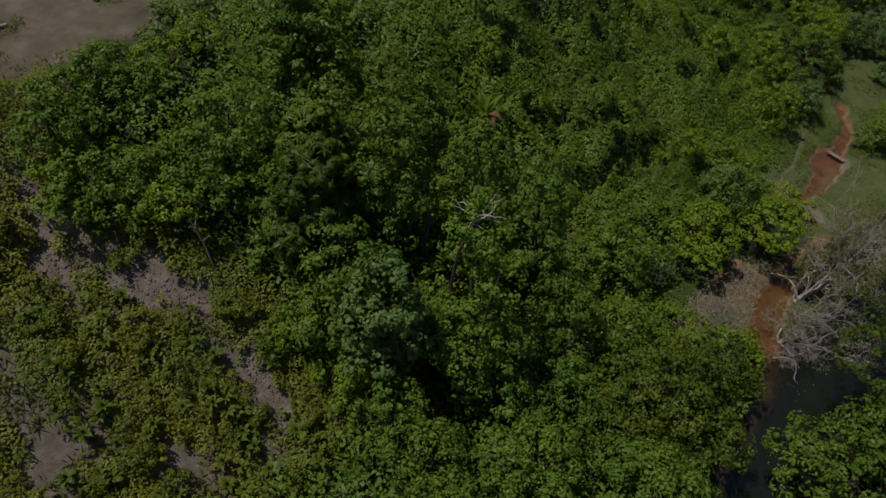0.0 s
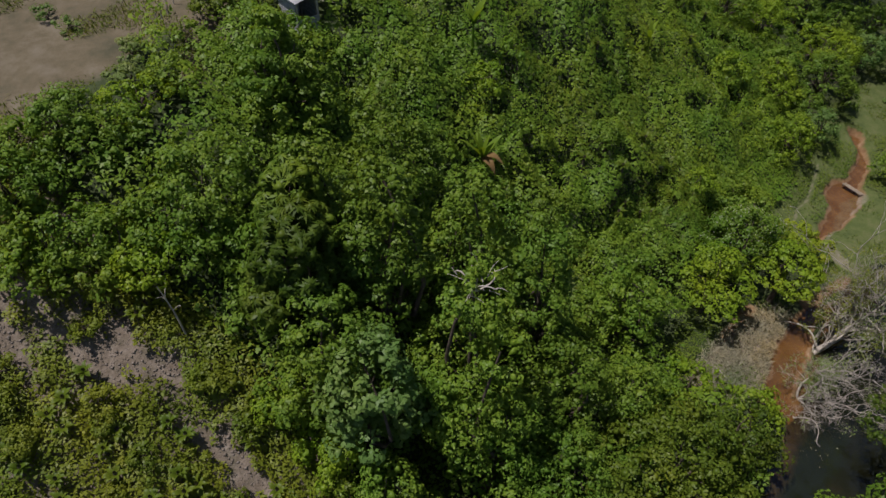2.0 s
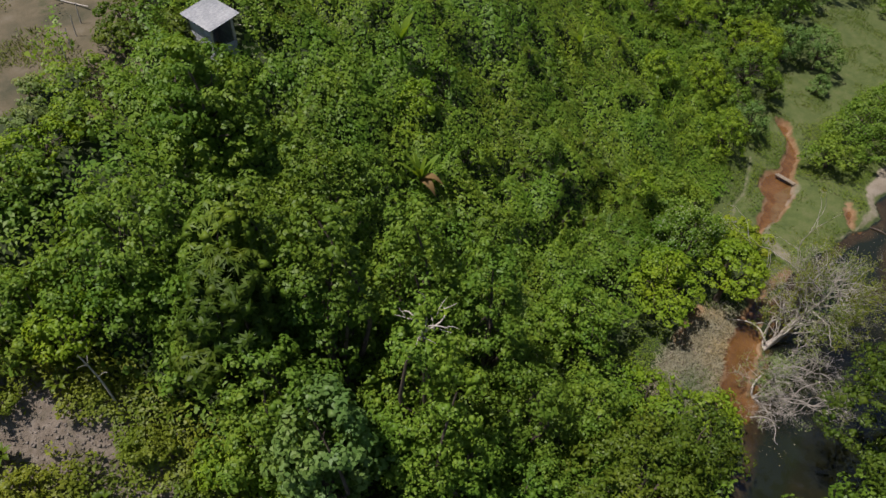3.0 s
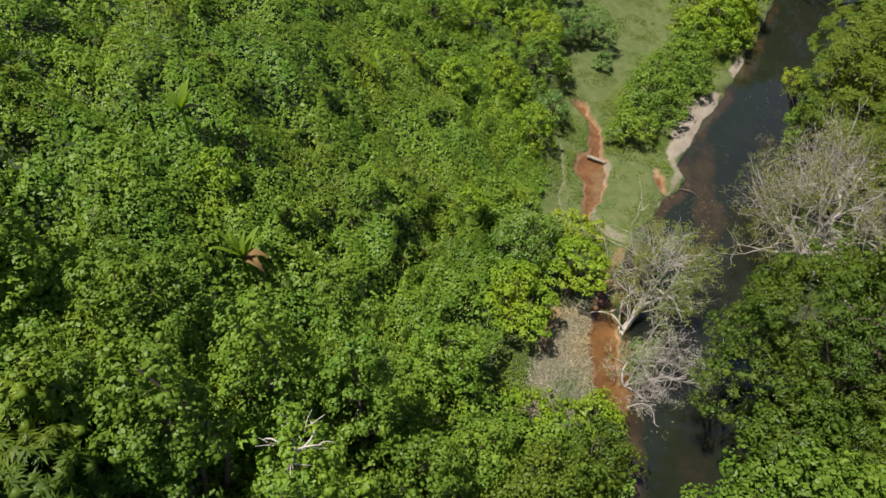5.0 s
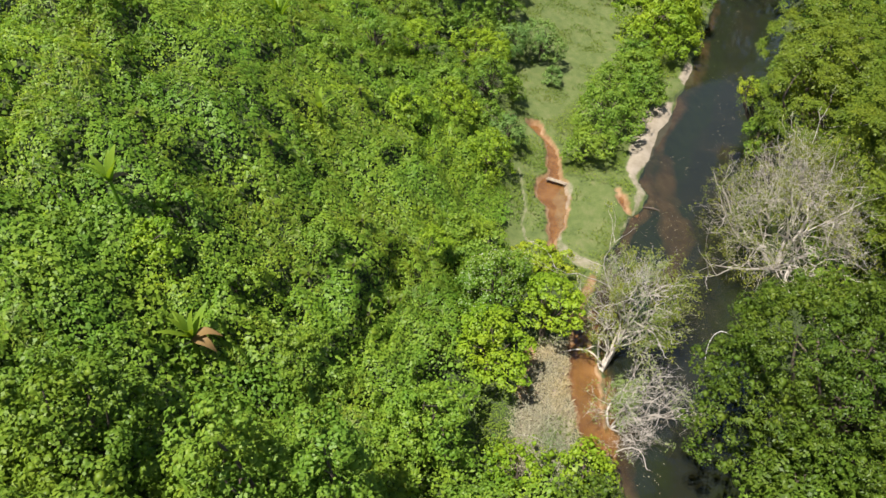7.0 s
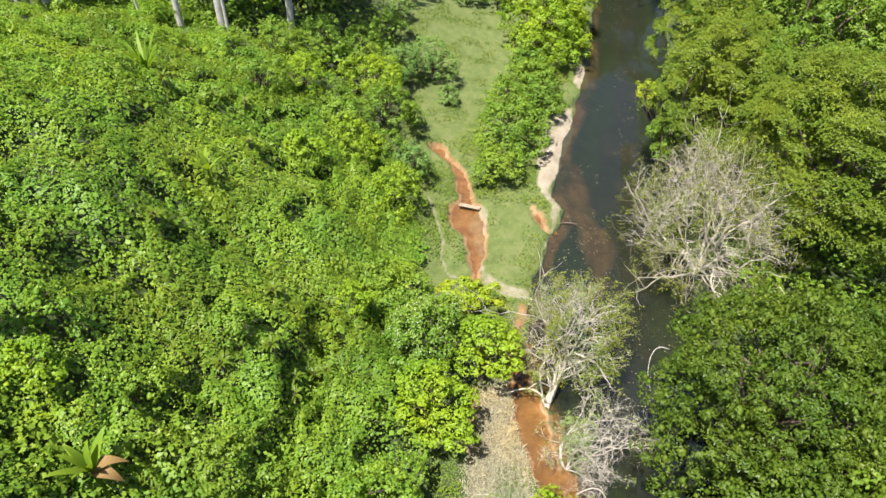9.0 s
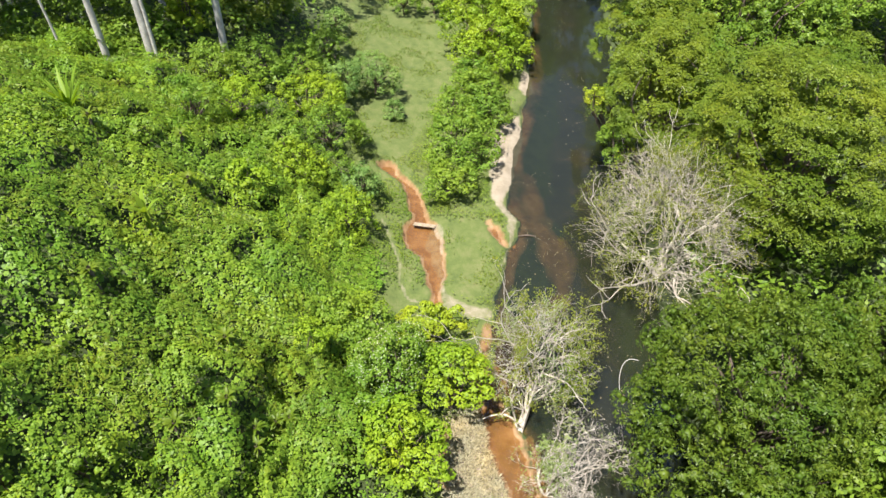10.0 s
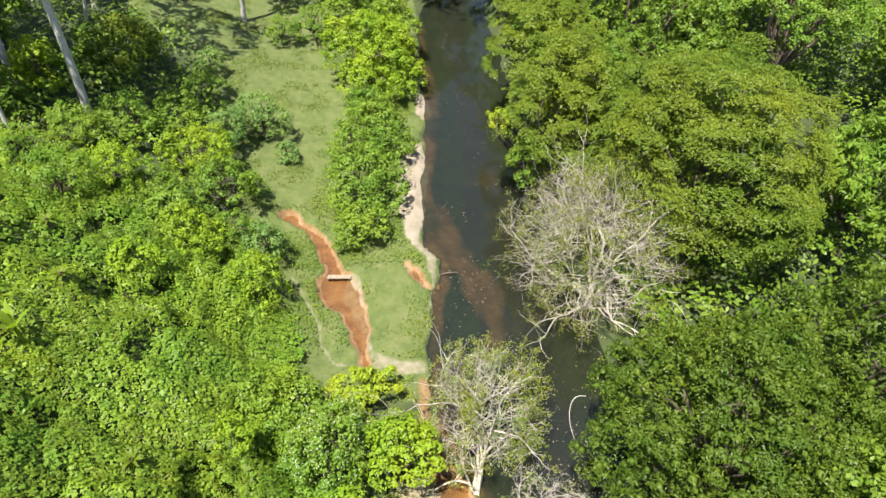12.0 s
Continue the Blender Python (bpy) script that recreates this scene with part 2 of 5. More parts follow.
def meadow(x, y):
    """How grassy and open the ground is: the clearing by the brook and the tongue of turf by the river."""
    tongue = step(-near_line(x, y, [(0.5, 1.7, 1.3), (0.35, -1.5, 1.15)]), -0.8, 0.2)
    clear = step(-near_line(x, y, [(-5.0, 9.0, 1.6), (-4.5, 16, 3.5), (-6.0, 26, 5.5), (-10, 31, 6)]), -1.0, 0.6)
    verge = step(-near_line(x, y, [(-3.6, 2.0, 0.8), (-3.0, -2.5, 0.6)]), -0.8, 0.4)
    return np.maximum.reduce([tongue, clear, verge])


def dry(x, y):
    """The sun-baked southern slope and the spit of dead grass by the side arm."""
    spit = step(-near_line(x, y, [(0.4, -9.4, 0.7), (0.7, -12.6, 1.2), (0.8, -14.5, 1.0)]), -0.6, 0.3)
    return spit


def bare(x, y):
    """The yard on the hilltop and the trampled soil round it."""
    yard = step(-near_line(x, y, [(-27, -36, 6), (-22.5, -31, 3.0), (-24, -26.5, 2.6)]), -1.0, 0.8)
    yard = np.maximum(yard, step(-near_line(x, y, [(-26, -22.5, 2.5), (-21.6, -24.6, 1.4), (-18.4, -26.6, 0.5)]) - 1.6 * (wave(x, y, 1.5, 30) - 0.5), -0.8, 0.5))
    yard = np.maximum(yard, step(-near_line(x, y, [(-30, -30, 3.0), (-27.5, -27.5, 2.6)]) - 1.2 * (wave(x, y, 1.5, 31) - 0.5), -0.8, 0.5))
    return np.maximum(yard, step(-near_line(x, y, [(-21, -33, 2.2), (-18.0, -32.8, 0.9)]) - (wave(x, y, 1.2, 29) - 0.5), -0.7, 0.5))


def slope_south(x, y):
    return step(-y + 0.25 * (x + 10), 30.0, 31.8) * step(-x, 1.5, 4.5) * (1 - bare(x, y))


ground_me, GX, GY = grid_mesh("ground", axis(-32, 26, 0.45, -13.5, 4.5, 0.17, 900), axis(-48, 40, 0.45, -37, 8.5, 0.17, 900), height)
for zone, value in (
    ("sand", np.maximum.reduce([step(-near_line(GX, GY, SANDBAR) - 0.4 * (wave(GX, GY, 0.9, 23) - 0.45), -0.25, 0.15), step(-near_line(GX, GY, SAND_FAR), -0.3, 0.15), 0.8 * step(-near_line(GX, GY, FRINGE) - 0.3 * (wave(GX, GY, 0.5, 25) - 0.5), -0.2, 0.1), 0.75 * step(-near_line(GX, GY, POOL_SIDE) - 0.3 * (wave(GX, GY, 0.6, 26) - 0.5), -0.3, 0.1), 0.66 * step(-near_line(GX, GY, FOOTPATH), -0.2, 0.08)])),
    ("mud", np.maximum.reduce([step(-brook(GX, GY), -0.4, 0.05), step(-near_line(GX, GY, RAW_EDGE), -0.3, 0.3), step(-near_line(GX, GY, RED_BANK), -0.3, 0.1), step(river(GX, GY), -0.3 + 0.36 * wave(GX, GY, 1.3, 22), 0.12) * (1 - step(river(GX, GY), 0.2, 0.7 + 2.2 * wave(GX, GY, 3.0, 21) * (GX < 6))) * (GX < 6) * (0.65 + 0.35 * step(wave(GX, GY, 2.2, 24), 0.25, 0.7))])),
    ("grass", np.maximum(meadow(GX, GY), 0.95 * step(GY, -7, -4) * step(GX, -9, -6) * (1 - step(GY, 33, 36)) * (GX < 5.5)) * (river(GX, GY) < -0.05)),
    ("dry", np.maximum.reduce([dry(GX, GY), 0.8 * slope_south(GX, GY), 0.9 * step(-washed(GX, GY), -0.4, 0.1)])),
    ("bare", bare(GX, GY)),
    ("shoal", np.maximum(0.8 * step(-near_line(GX, GY, SIDE_ARM), -0.1, 0.35), 0.88 * (river(GX, GY) > 0) * np.maximum(step(-near_line(GX, GY, MID_SHOAL) - 1.3 * (wave(GX, GY, 1.1, 33) - 0.5), -0.9, 0.5), step(-near_line(GX, GY, SIDE_SHOAL) - 1.2 * (wave(GX, GY, 1.3, 34) - 0.5), -0.9, 0.5)))),
    ("bed", step(river(GX, GY), 0.6 + 1.6 * wave(GX, GY, 2.6, 28) * (GX < 6), 2.9)),
):
    at = ground_me.attributes.new(zone, "FLOAT", "POINT")
    at.data.foreach_set("value", value.astype(np.float32))


def ground_mat():
    m, n, l = mat("ground_soil")

    def zone(name, scale):
        a = n.new("ShaderNodeAttribute")
        a.attribute_name = name
        mm = n.new("ShaderNodeMath")
        mm.operation = "MULTIPLY_ADD"
        l.new(noise_fac(n, l, scale, 5.0, 0.65), mm.inputs[0])
        mm.inputs[1].default_value = 1.4
        ad = n.new("ShaderNodeMath")
        ad.operation = "MULTIPLY_ADD"
        l.new(a.outputs["Fac"], ad.inputs[0])
        ad.inputs[1].default_value = 2.4
        ad.inputs[2].default_value = -1.9
        l.new(ad.outputs[0], mm.inputs[2])
        mm.use_clamp = True
        return mm.outputs[0]

    colour = ramp(n, l, noise_fac(n, l, 1.2, 6.0, 0.7), [(0.3, (0.022, 0.032, 0.009)), (0.7, (0.05, 0.072, 0.018))])
    grass = ramp(n, l, noise_fac(n, l, 1.6, 6.0, 0.75), [(0.28, (0.045, 0.07, 0.014)), (0.5, (0.085, 0.112, 0.026)), (0.77, (0.14, 0.142, 0.058))])
    straw = ramp(n, l, noise_fac(n, l, 2.2, 6.0, 0.75), [(0.3, (0.12, 0.09, 0.06)), (0.55, (0.23, 0.185, 0.14)), (0.75, (0.36, 0.31, 0.26))])
    soil = ramp(n, l, noise_fac(n, l, 0.5, 6.0, 0.7), [(0.3, (0.06, 0.058, 0.028)), (0.5, (0.125, 0.1, 0.056)), (0.7, (0.185, 0.158, 0.11))])
    sand = ramp(n, l, noise_fac(n, l, 1.5, 6.0, 0.7), [(0.3, (0.19, 0.155, 0.105)), (0.7, (0.31, 0.265, 0.21))])
    mud = ramp(n, l, noise_fac(n, l, 1.1, 6.0, 0.7), [(0.3, (0.125, 0.055, 0.02)), (0.5, (0.215, 0.122, 0.056)), (0.7, (0.32, 0.21, 0.12))])
    # Dark silt, with the light lost in deeper water put into its colour.
    silt = ramp(n, l, noise_fac(n, l, 0.45, 5.0, 0.65), [(0.3, (0.022, 0.026, 0.018)), (0.55, (0.042, 0.042, 0.024)), (0.75, (0.12, 0.08, 0.036))])
    shoal = ramp(n, l, noise_fac(n, l, 0.9, 6.0, 0.7), [(0.3, (0.09, 0.052, 0.016)), (0.5, (0.18, 0.105, 0.042)), (0.7, (0.27, 0.165, 0.08))])
    for name, c, scale in (("dry", straw, 2.5), ("grass", grass, 2.0), ("bare", soil, 1.0), ("mud", mud, 3.0), ("sand", sand, 3.0), ("bed", silt, 1.0), ("shoal", shoal, 0.8)):
        colour = mixed(n, l, zone(name, scale), colour, c)
    b = node(n, "BsdfPrincipled", Roughness=0.92)
    l.new(colour, b.inputs["Base Color"])
    bp = node(n, "Bump", Strength=0.5, Distance=0.08)
    l.new(noise_fac(n, l, 9.0, 6.0, 0.7), bp.inputs["Height"])
    l.new(bp.outputs[0], b.inputs["Normal"])
    out = n.new("ShaderNodeOutputMaterial")
    l.new(b.outputs[0], out.inputs[0])
    return m


ground_me.materials.append(ground_mat())
ground = tagged(new("ground", ground_me), "soil, turf and red mud of a wooded valley with a hill", "ground", kind="structure")


def water_mat(name, tint, silt):
    m, n, l = mat(name)
    bp = node(n, "Bump", Strength=0.06, Distance=0.05)
    l.new(noise_fac(n, l, 3.0, 3.0, 0.6), bp.inputs["Height"])
    clear = n.new("ShaderNodeBsdfTransparent")
    clear.inputs[0].default_value = tint
    gloss = node(n, "BsdfGlossy", Roughness=0.06)
    l.new(bp.outputs[0], gloss.inputs["Normal"])
    fr = node(n, "Fresnel", IOR=1.65)
    l.new(bp.outputs[0], fr.inputs["Normal"])
    # Even grey diffuse: murk, with the reflected sky's tone put into its colour.
    murk_and_sky = n.new("ShaderNodeBsdfDiffuse")
    murk_and_sky.inputs[0].default_value = (0.04, 0.05, 0.046, 1)
    body = n.new("ShaderNodeMixShader")
    body.inputs[0].default_value = silt
    l.new(clear.outputs[0], body.inputs[1])
    l.new(murk_and_sky.outputs[0], body.inputs[2])
    mx = n.new("ShaderNodeMixShader")
    l.new(fr.outputs[0], mx.inputs[0])
    l.new(body.outputs[0], mx.inputs[1])
    l.new(gloss.outputs[0], mx.inputs[2])
    out = n.new("ShaderNodeOutputMaterial")
    l.new(mx.outputs[0], out.inputs[0])
    return m


def sheet(name, tint, silt, cells, label):
    """Still water over the chosen cells of a fine grid."""
    xs, ys = np.arange(-8, 28.01, 0.25), np.arange(-60, 60.01, 0.25)
    X, Y = np.meshgrid(xs, ys)
    pick = cells(X[:-1, :-1] + 0.125, Y[:-1, :-1] + 0.125)
    j, i = np.nonzero(pick)
    a = j * len(xs) + i
    quads = np.stack([a, a + 1, a + 1 + len(xs), a + len(xs)], 1)
    used, quads = np.unique(quads, return_inverse=True)
    verts = np.stack([X, Y, 0 * X - 0.012], -1).reshape(-1, 3)[used]
    me = mesh_of(name, verts, quads.reshape(-1, 4), True)
    me.materials.append(water_mat(name, tint, silt))
    return tagged(new(name, me), label, "water", kind="structure")


def by_brook(x, y):
    return np.minimum.reduce([near_line(x, y, BROOK), near_line(x, y, SIDE_ARM), near_line(x, y, INLET)]) < 0.5


sheet("water", (0.49, 0.49, 0.37, 1), 0.15, lambda x, y: (river(x, y) > -0.9) & ~by_brook(x, y), "shallow brown creek water with the sky reflected in it")
sheet("brook_water", (0.86, 0.77, 0.6, 1), 0.06, by_brook, "clear shallow water over red mud in the brook")


# ---- plant and timber kit ----

RNG = np.random.default_rng(7)


def unit(v):
    return v / np.maximum(np.linalg.norm(v, axis=-1, keepdims=True), 1e-9)


def leaf_mesh(name, P, N, length, width=0.62, fold=0.18, droop=0.12, way=None):
    """Leaves at the points P facing N: each a blade folded along its midrib, pointed at both ends."""
    P, N = np.asarray(P, float), unit(np.asarray(N, float))
    k = len(P)
    T = RNG.normal(size=(k, 3)) if way is None else np.asarray(way, float)
    T = unit(T - (T * N).sum(1, keepdims=True) * N)
    S = np.cross(N, T)
    L = np.broadcast_to(np.asarray(length, float), (k,))[:, None]
    W = L * width * 0.5
    base = P - 0.35 * L * T
    tip = P + 0.65 * L * T - droop * L * N
    side = P + fold * W * 2 * N
    v = np.stack([base, side + W * S, tip, side - W * S], 1).reshape(-1, 3)
    i = np.arange(k)[:, None] * 4
    return mesh_of(name, v, i + np.array([0, 3, 2, 1]))


def tube_mesh(name, lines, sides=6):
    """Tapered round timber along lines of (x, y, z, radius), all in one mesh."""
    V, F, n0 = [], [], 0
    a = np.linspace(0, 2 * np.pi, sides, endpoint=False)
    for line in lines:
        pts = np.asarray(line, float)
        p, r = pts[:, :3], pts[:, 3]
        d = unit(np.gradient(p, axis=0))
        ref = np.where(np.abs(d[:, 2:3]) > 0.9, [[1.0, 0, 0]], [[0, 0, 1.0]])
        u = unit(np.cross(d, ref))
        w = np.cross(d, u)
        ring = p[:, None] + r[:, None, None] * (np.cos(a)[None, :, None] * u[:, None] + np.sin(a)[None, :, None] * w[:, None])
        V.append(ring.reshape(-1, 3))
        m = len(p)
        for j in range(m - 1):
            b = n0 + j * sides
            for s in range(sides):
                F.append((b + s, b + (s + 1) % sides, b + sides + (s + 1) % sides, b + sides + s))
        n0 += m * sides
    return mesh_of(name, np.concatenate(V), np.array(F), True)


def root(name, at, label, category, group="", kind=""):
    ob = new(name)
    ob.location = at
    ob.empty_display_size = 0.3
    return tagged(ob, label, category, group, kind)


def put(name, me, material, parent, label=""):
    """A mesh in world coordinates as a part of a thing that stands at its own place."""
    if material and not me.materials:
        me.materials.append(material)
    ob = new(name, me)
    ob.parent = parent
    if parent is not None:
        base = parent.location if parent.parent is None else parent.parent.location
        ob.matrix_parent_inverse = Matrix.Translation(-Vector(base)) if parent.parent is None else Matrix.Identity(4)
    return tagged(ob, label)


def part(name, bm, material, parent, label="", bevel=0.0):
    """A bmesh in its thing's own coordinates as one part."""
    if bevel:
        bmesh.ops.bevel(bm, geom=bm.edges[:], offset=bevel, segments=1, affect="EDGES")
    me = bpy.data.meshes.new(name)
    bm.to_mesh(me)
    bm.free()
    me.materials.append(material)
    ob = new(name, me)
    ob.parent = parent
    return tagged(ob, label)


def domes(P, N, per, spread, flat=0.75, up=0.8, loose=0.18):
    """Leaves in small domed clumps about the points P that face N: their places and facings."""
    k = len(P)
    d = unit(RNG.normal(size=(k, per, 3)) + 1.1 * N[:, None])
    r = spread[:, None, None] * (0.8 + 0.26 * RNG.random((k, per, 1)))
    Q = P[:, None] + d * r * np.array([1, 1, flat])
    M = unit(0.85 * d + np.array([0, 0, 0.4 * up]) + 0.2 * up * np.array(SUN_WAY) + loose * RNG.normal(size=(k, per, 3)))
    return Q.reshape(-1, 3), M.reshape(-1, 3)


def lobes_of(centre, radii, count, size, low=0.12):
    """Round masses that together make up a crown."""
    d = unit(RNG.normal(size=(count, 3)) + np.array([0, 0, 0.5]))
    d[:, 2] = np.abs(d[:, 2]) * (0.9 + low) - low
    c = np.array(centre) + d * np.array(radii) * (0.45 + 0.3 * RNG.random((count, 1)))
    r = size * min(radii[0], radii[1]) * (0.75 + 0.5 * RNG.random(count))
    return c, r


def crown_points(c, r, tall, per_area):
    """Points with outward facings on the outer skin of the masses."""
    P, N = [], []
    for i in range(len(c)):
        k = max(8, int(4 * np.pi * r[i] ** 2 * per_area))
        d = unit(RNG.normal(size=(k, 3)))
        d = d[d[:, 2] > -0.2]
        p = c[i] + d * r[i] * np.array([1, 1, tall]) * (0.62 + 0.52 * RNG.random((len(d), 1)))
        keep = np.ones(len(p), bool)
        for j in range(len(c)):
            if j != i:
                keep &= np.linalg.norm((p - c[j]) / np.array([1, 1, tall]), axis=1) > 0.82 * r[j]
        P.append(p[keep])
        N.append(d[keep])
    return np.concatenate(P), np.concatenate(N)


OCTA = np.array([(1, 0, 0), (-1, 0, 0), (0, 1, 0), (0, -1, 0), (0, 0, 1), (0, 0, -1)], float)
OCTA_FACES = np.array([(0, 2, 4), (2, 1, 4), (1, 3, 4), (3, 0, 4), (2, 0, 5), (1, 2, 5), (3, 1, 5), (0, 3, 5)])


def core_mesh(name, P, N, radius, flat):
    """Crumpled cores, one within each bough, added to block light and darken gaps."""
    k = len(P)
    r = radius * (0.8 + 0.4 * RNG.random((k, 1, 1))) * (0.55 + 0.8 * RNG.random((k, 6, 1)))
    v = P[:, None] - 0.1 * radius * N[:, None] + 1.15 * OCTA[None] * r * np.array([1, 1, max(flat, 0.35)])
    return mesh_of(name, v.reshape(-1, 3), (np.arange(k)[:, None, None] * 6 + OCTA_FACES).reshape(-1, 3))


def limb(a, b, r0, r1, bend=0.12, n=6):
    a, b = np.asarray(a, float), np.asarray(b, float)
    t = np.linspace(0, 1, n)[:, None]
    side = RNG.normal(size=3) * bend * np.linalg.norm(b - a)
    p = a + (b - a) * t + side * np.sin(np.pi * t) + np.array([0, 0, 1.0]) * 0.12 * np.linalg.norm((b - a)[:2]) * np.sin(np.pi * t)
    return np.concatenate([p, r0 + (r1 - r0) * t], 1)


def tree(name, x, y, top, radii, leaf, size, label, category="tree", lobes=7, mass=0.5, density=5.0, per=9, spread=0.34,
         bark=DARKBARK, tall=0.85, flat=0.75, up=0.8, width=0.6, group="", lean=(0, 0), base=None, fine=0.7, low=0.12, twig=None, inner=0.08, droop=0.12):
    """A tree or shrub: trunk, limbs, and a crown of leaf clumps on uneven masses, its top at the height `top`."""
    z0 = float(height(x, y)) if base is None else base
    cx, cy = x + lean[0], y + lean[1]
    centre = (cx, cy, top - radii[2])
    c, r = lobes_of(centre, radii, lobes, mass, low)
    c[0] = (cx, cy, top - r[0] * tall)
    thing = root(name, (x, y, z0), label, category, group)
    girth = 0.05 + 0.018 * (top - z0) + 0.01 * radii[0]
    fork = np.array([x + 0.6 * lean[0], y + 0.6 * lean[1], z0 + 0.45 * max(0.4, centre[2] - z0)])
    trunk = put("trunk", tube_mesh("trunk", [limb((x, y, z0 - 0.15), fork, girth * 1.3, girth * 0.8, 0.04)], 8), bark, thing)
    for i in range(len(c)):
        end = c[i] + np.array([0, 0, 0.25 * r[i]])
        put("limb", tube_mesh("limb", [limb(fork, end, girth * 0.55, girth * 0.14, n=5)], 4), bark, trunk)
    P, N = crown_points(c, r, tall, density * 0.55)
    size, per, spread = size * fine, int(per * 3.5), spread * 1.05
    Q, M = domes(P, N, per, spread * (0.7 + 0.6 * RNG.random(len(P))), flat, up)
    if inner:
        k = int(len(Q) * inner)
        w = RNG.integers(len(c), size=k)
        q = c[w] + unit(RNG.normal(size=(k, 3))) * (r[w] * (0.35 + 0.45 * RNG.random(k)))[:, None]
        Q, M = np.concatenate([Q, q]), np.concatenate([M, unit(RNG.normal(size=(k, 3)) + np.array([0, 0, 1.0]))])
    # Solid cores added under the leaves to keep sun out of the crown.
    put("inner_fill", core_mesh("inner_fill", P, N, spread * 0.44, flat), leaf, thing)
    keep = Q[:, 2] > z0 + 0.02
    Q, M = Q[keep], M[keep]
    put("crown", leaf_mesh("crown", Q, M, size * (0.65 + 0.7 * RNG.random(len(Q))), width, droop=droop), leaf, thing)
    if twig:
        pick = RNG.integers(len(Q), size=twig)
        put("blossom", leaf_mesh("blossom", Q[pick] + 0.04 * M[pick], M[pick] + RNG.normal(size=(twig, 3)) * 0.3, 0.055, 0.9), FLOWER, thing, "pale flower heads")
    return thing


WOOD = np.random.default_rng(21)


def branching(start, way, length, radius, depth, spread=0.75, lift=0.12, kids=0.6, reach=0.5):
    """Lines of a bare branching crown; kids is the chance of a side branch at each joint."""
    out = []
    p, d = np.asarray(start, float), unit(np.asarray(way, float))
    n = 6
    pts = [np.r_[p, radius]]
    for k in range(n):
        d = unit(d + WOOD.normal(size=3) * 0.24 + np.array([0, 0, lift * 0.4]))
        p = p + d * length / n
        pts.append(np.r_[p, radius * (1 - 0.6 * (k + 1) / n)])
        if depth > 0 and k >= 1:
            for _ in range(2 if k == n - 1 else int(WOOD.random() < kids)):
                e = unit(d + WOOD.normal(size=3) * spread + np.array([0, 0, lift]))
                out += branching(p, e, length * (reach + 0.25 * WOOD.random()), radius * 0.6 * (1 - 0.3 * k / n), depth - 1, spread, lift, kids, reach)
    out.append(np.array(pts))
    return out


# ---- vine slope ----
def vine_zone(x, y):
    """Where creepers blanket the hillside."""
    east = -2.6 - 0.9 * step(y, -8, -3) - 1.2 * step(y, -2, 2) - 2.2 * step(y, 2, 6) - 3.0 * step(y, 6, 10)
    east = east + 2.2 * (wave(x, y, 1.9, 8) - 0.6) + 0.8 * (wave(x, y, 0.6, 9) - 0.5)
    inside = step(east - x, -0.6, 1.2) * step(y, -29, -26) * (1 - step(y + 0.6 * (x + 8), 3.5, 6.5))
    gully = step(-y, 18.5, 21) * step(x, -13.5, -11.5)
    by_hut = step(np.hypot(x + 18.4, y + 21.7), 0.9, 1.5)
    return inside * (1 - bare(x, y)) * step(x, -30, -28) * (1 - 0.92 * gully) * by_hut


def billow(x, y, size, seed):
    """Rounded heads parted by creases, between 0 and 1."""
    w = np.abs(2 * wave(x, y, size, seed) - 1)
    return np.minimum(1, 1.6 * np.sqrt(w + 0.002) * (1 - 0.35 * w))


def blanket(x, y):
    """Height of the creeper blanket over the ground: swells, mounds and small tussocks."""
    return np.maximum(0.14, 0.3 - 0.22 * step(x, -6.5, -4) * step(y, -4, -1) + (1 - 0.75 * step(x, -7.5, -4.5) * step(y, -5, -2)) * (1.3 * wave(x, y, 2.8, 11) ** 1.6 + 0.6 * billow(x, y, 1.3, 12) - 1.0 * step(wave(x, y, 1.0, 15), 0.72, 0.86) + step(-y, 7, 11) * (0.9 * wave(x, y, 2.0, 20) ** 2 - 1.2 * step(wave(x, y, 1.7, 19), 0.7, 0.84)) + 0.3 * billow(x, y, 0.7, 13) + 0.16 * billow(x, y, 0.36, 16)))


def blanket_leaves(name, count, x0, x1, y0, y1, zone, leaf, size, cover, sink, label, category, width=0.75):
    x, y = RNG.uniform(x0, x1, count), RNG.uniform(y0, y1, count)
    keep = zone(x, y) > RNG.random(count) * 0.9 + 0.05
    x, y = x[keep], y[keep]
    e = 0.12
    top = lambda a, b: height(a, b) + cover(a, b)
    z = top(x, y)
    N = np.stack([-(top(x + e, y) - z) / e, -(top(x, y + e) - z) / e, np.ones(len(x))], 1)
    N = unit(1.2 * unit(N) + 0.2 * RNG.normal(size=(len(x), 3)) + 0.5 * np.array(SUN_WAY))
    z = z - sink * RNG.random(len(x)) ** 1.6
    me = leaf_mesh(name, np.stack([x, y, z], 1), N, size * (0.55 + 0.9 * RNG.random(len(x))), width)
    me.materials.append(leaf)
    return tagged(new(name, me), label, category, kind="stuff")


def patch(seed, low, high, size=2.4):
    """A share of the creeper slope in drifts, so that kinds of leaf come in patches."""
    return lambda x, y: vine_zone(x, y) * step(wave(x, y, size, seed) + 0.3 * wave(x, y, 0.7, seed + 1), low, high)


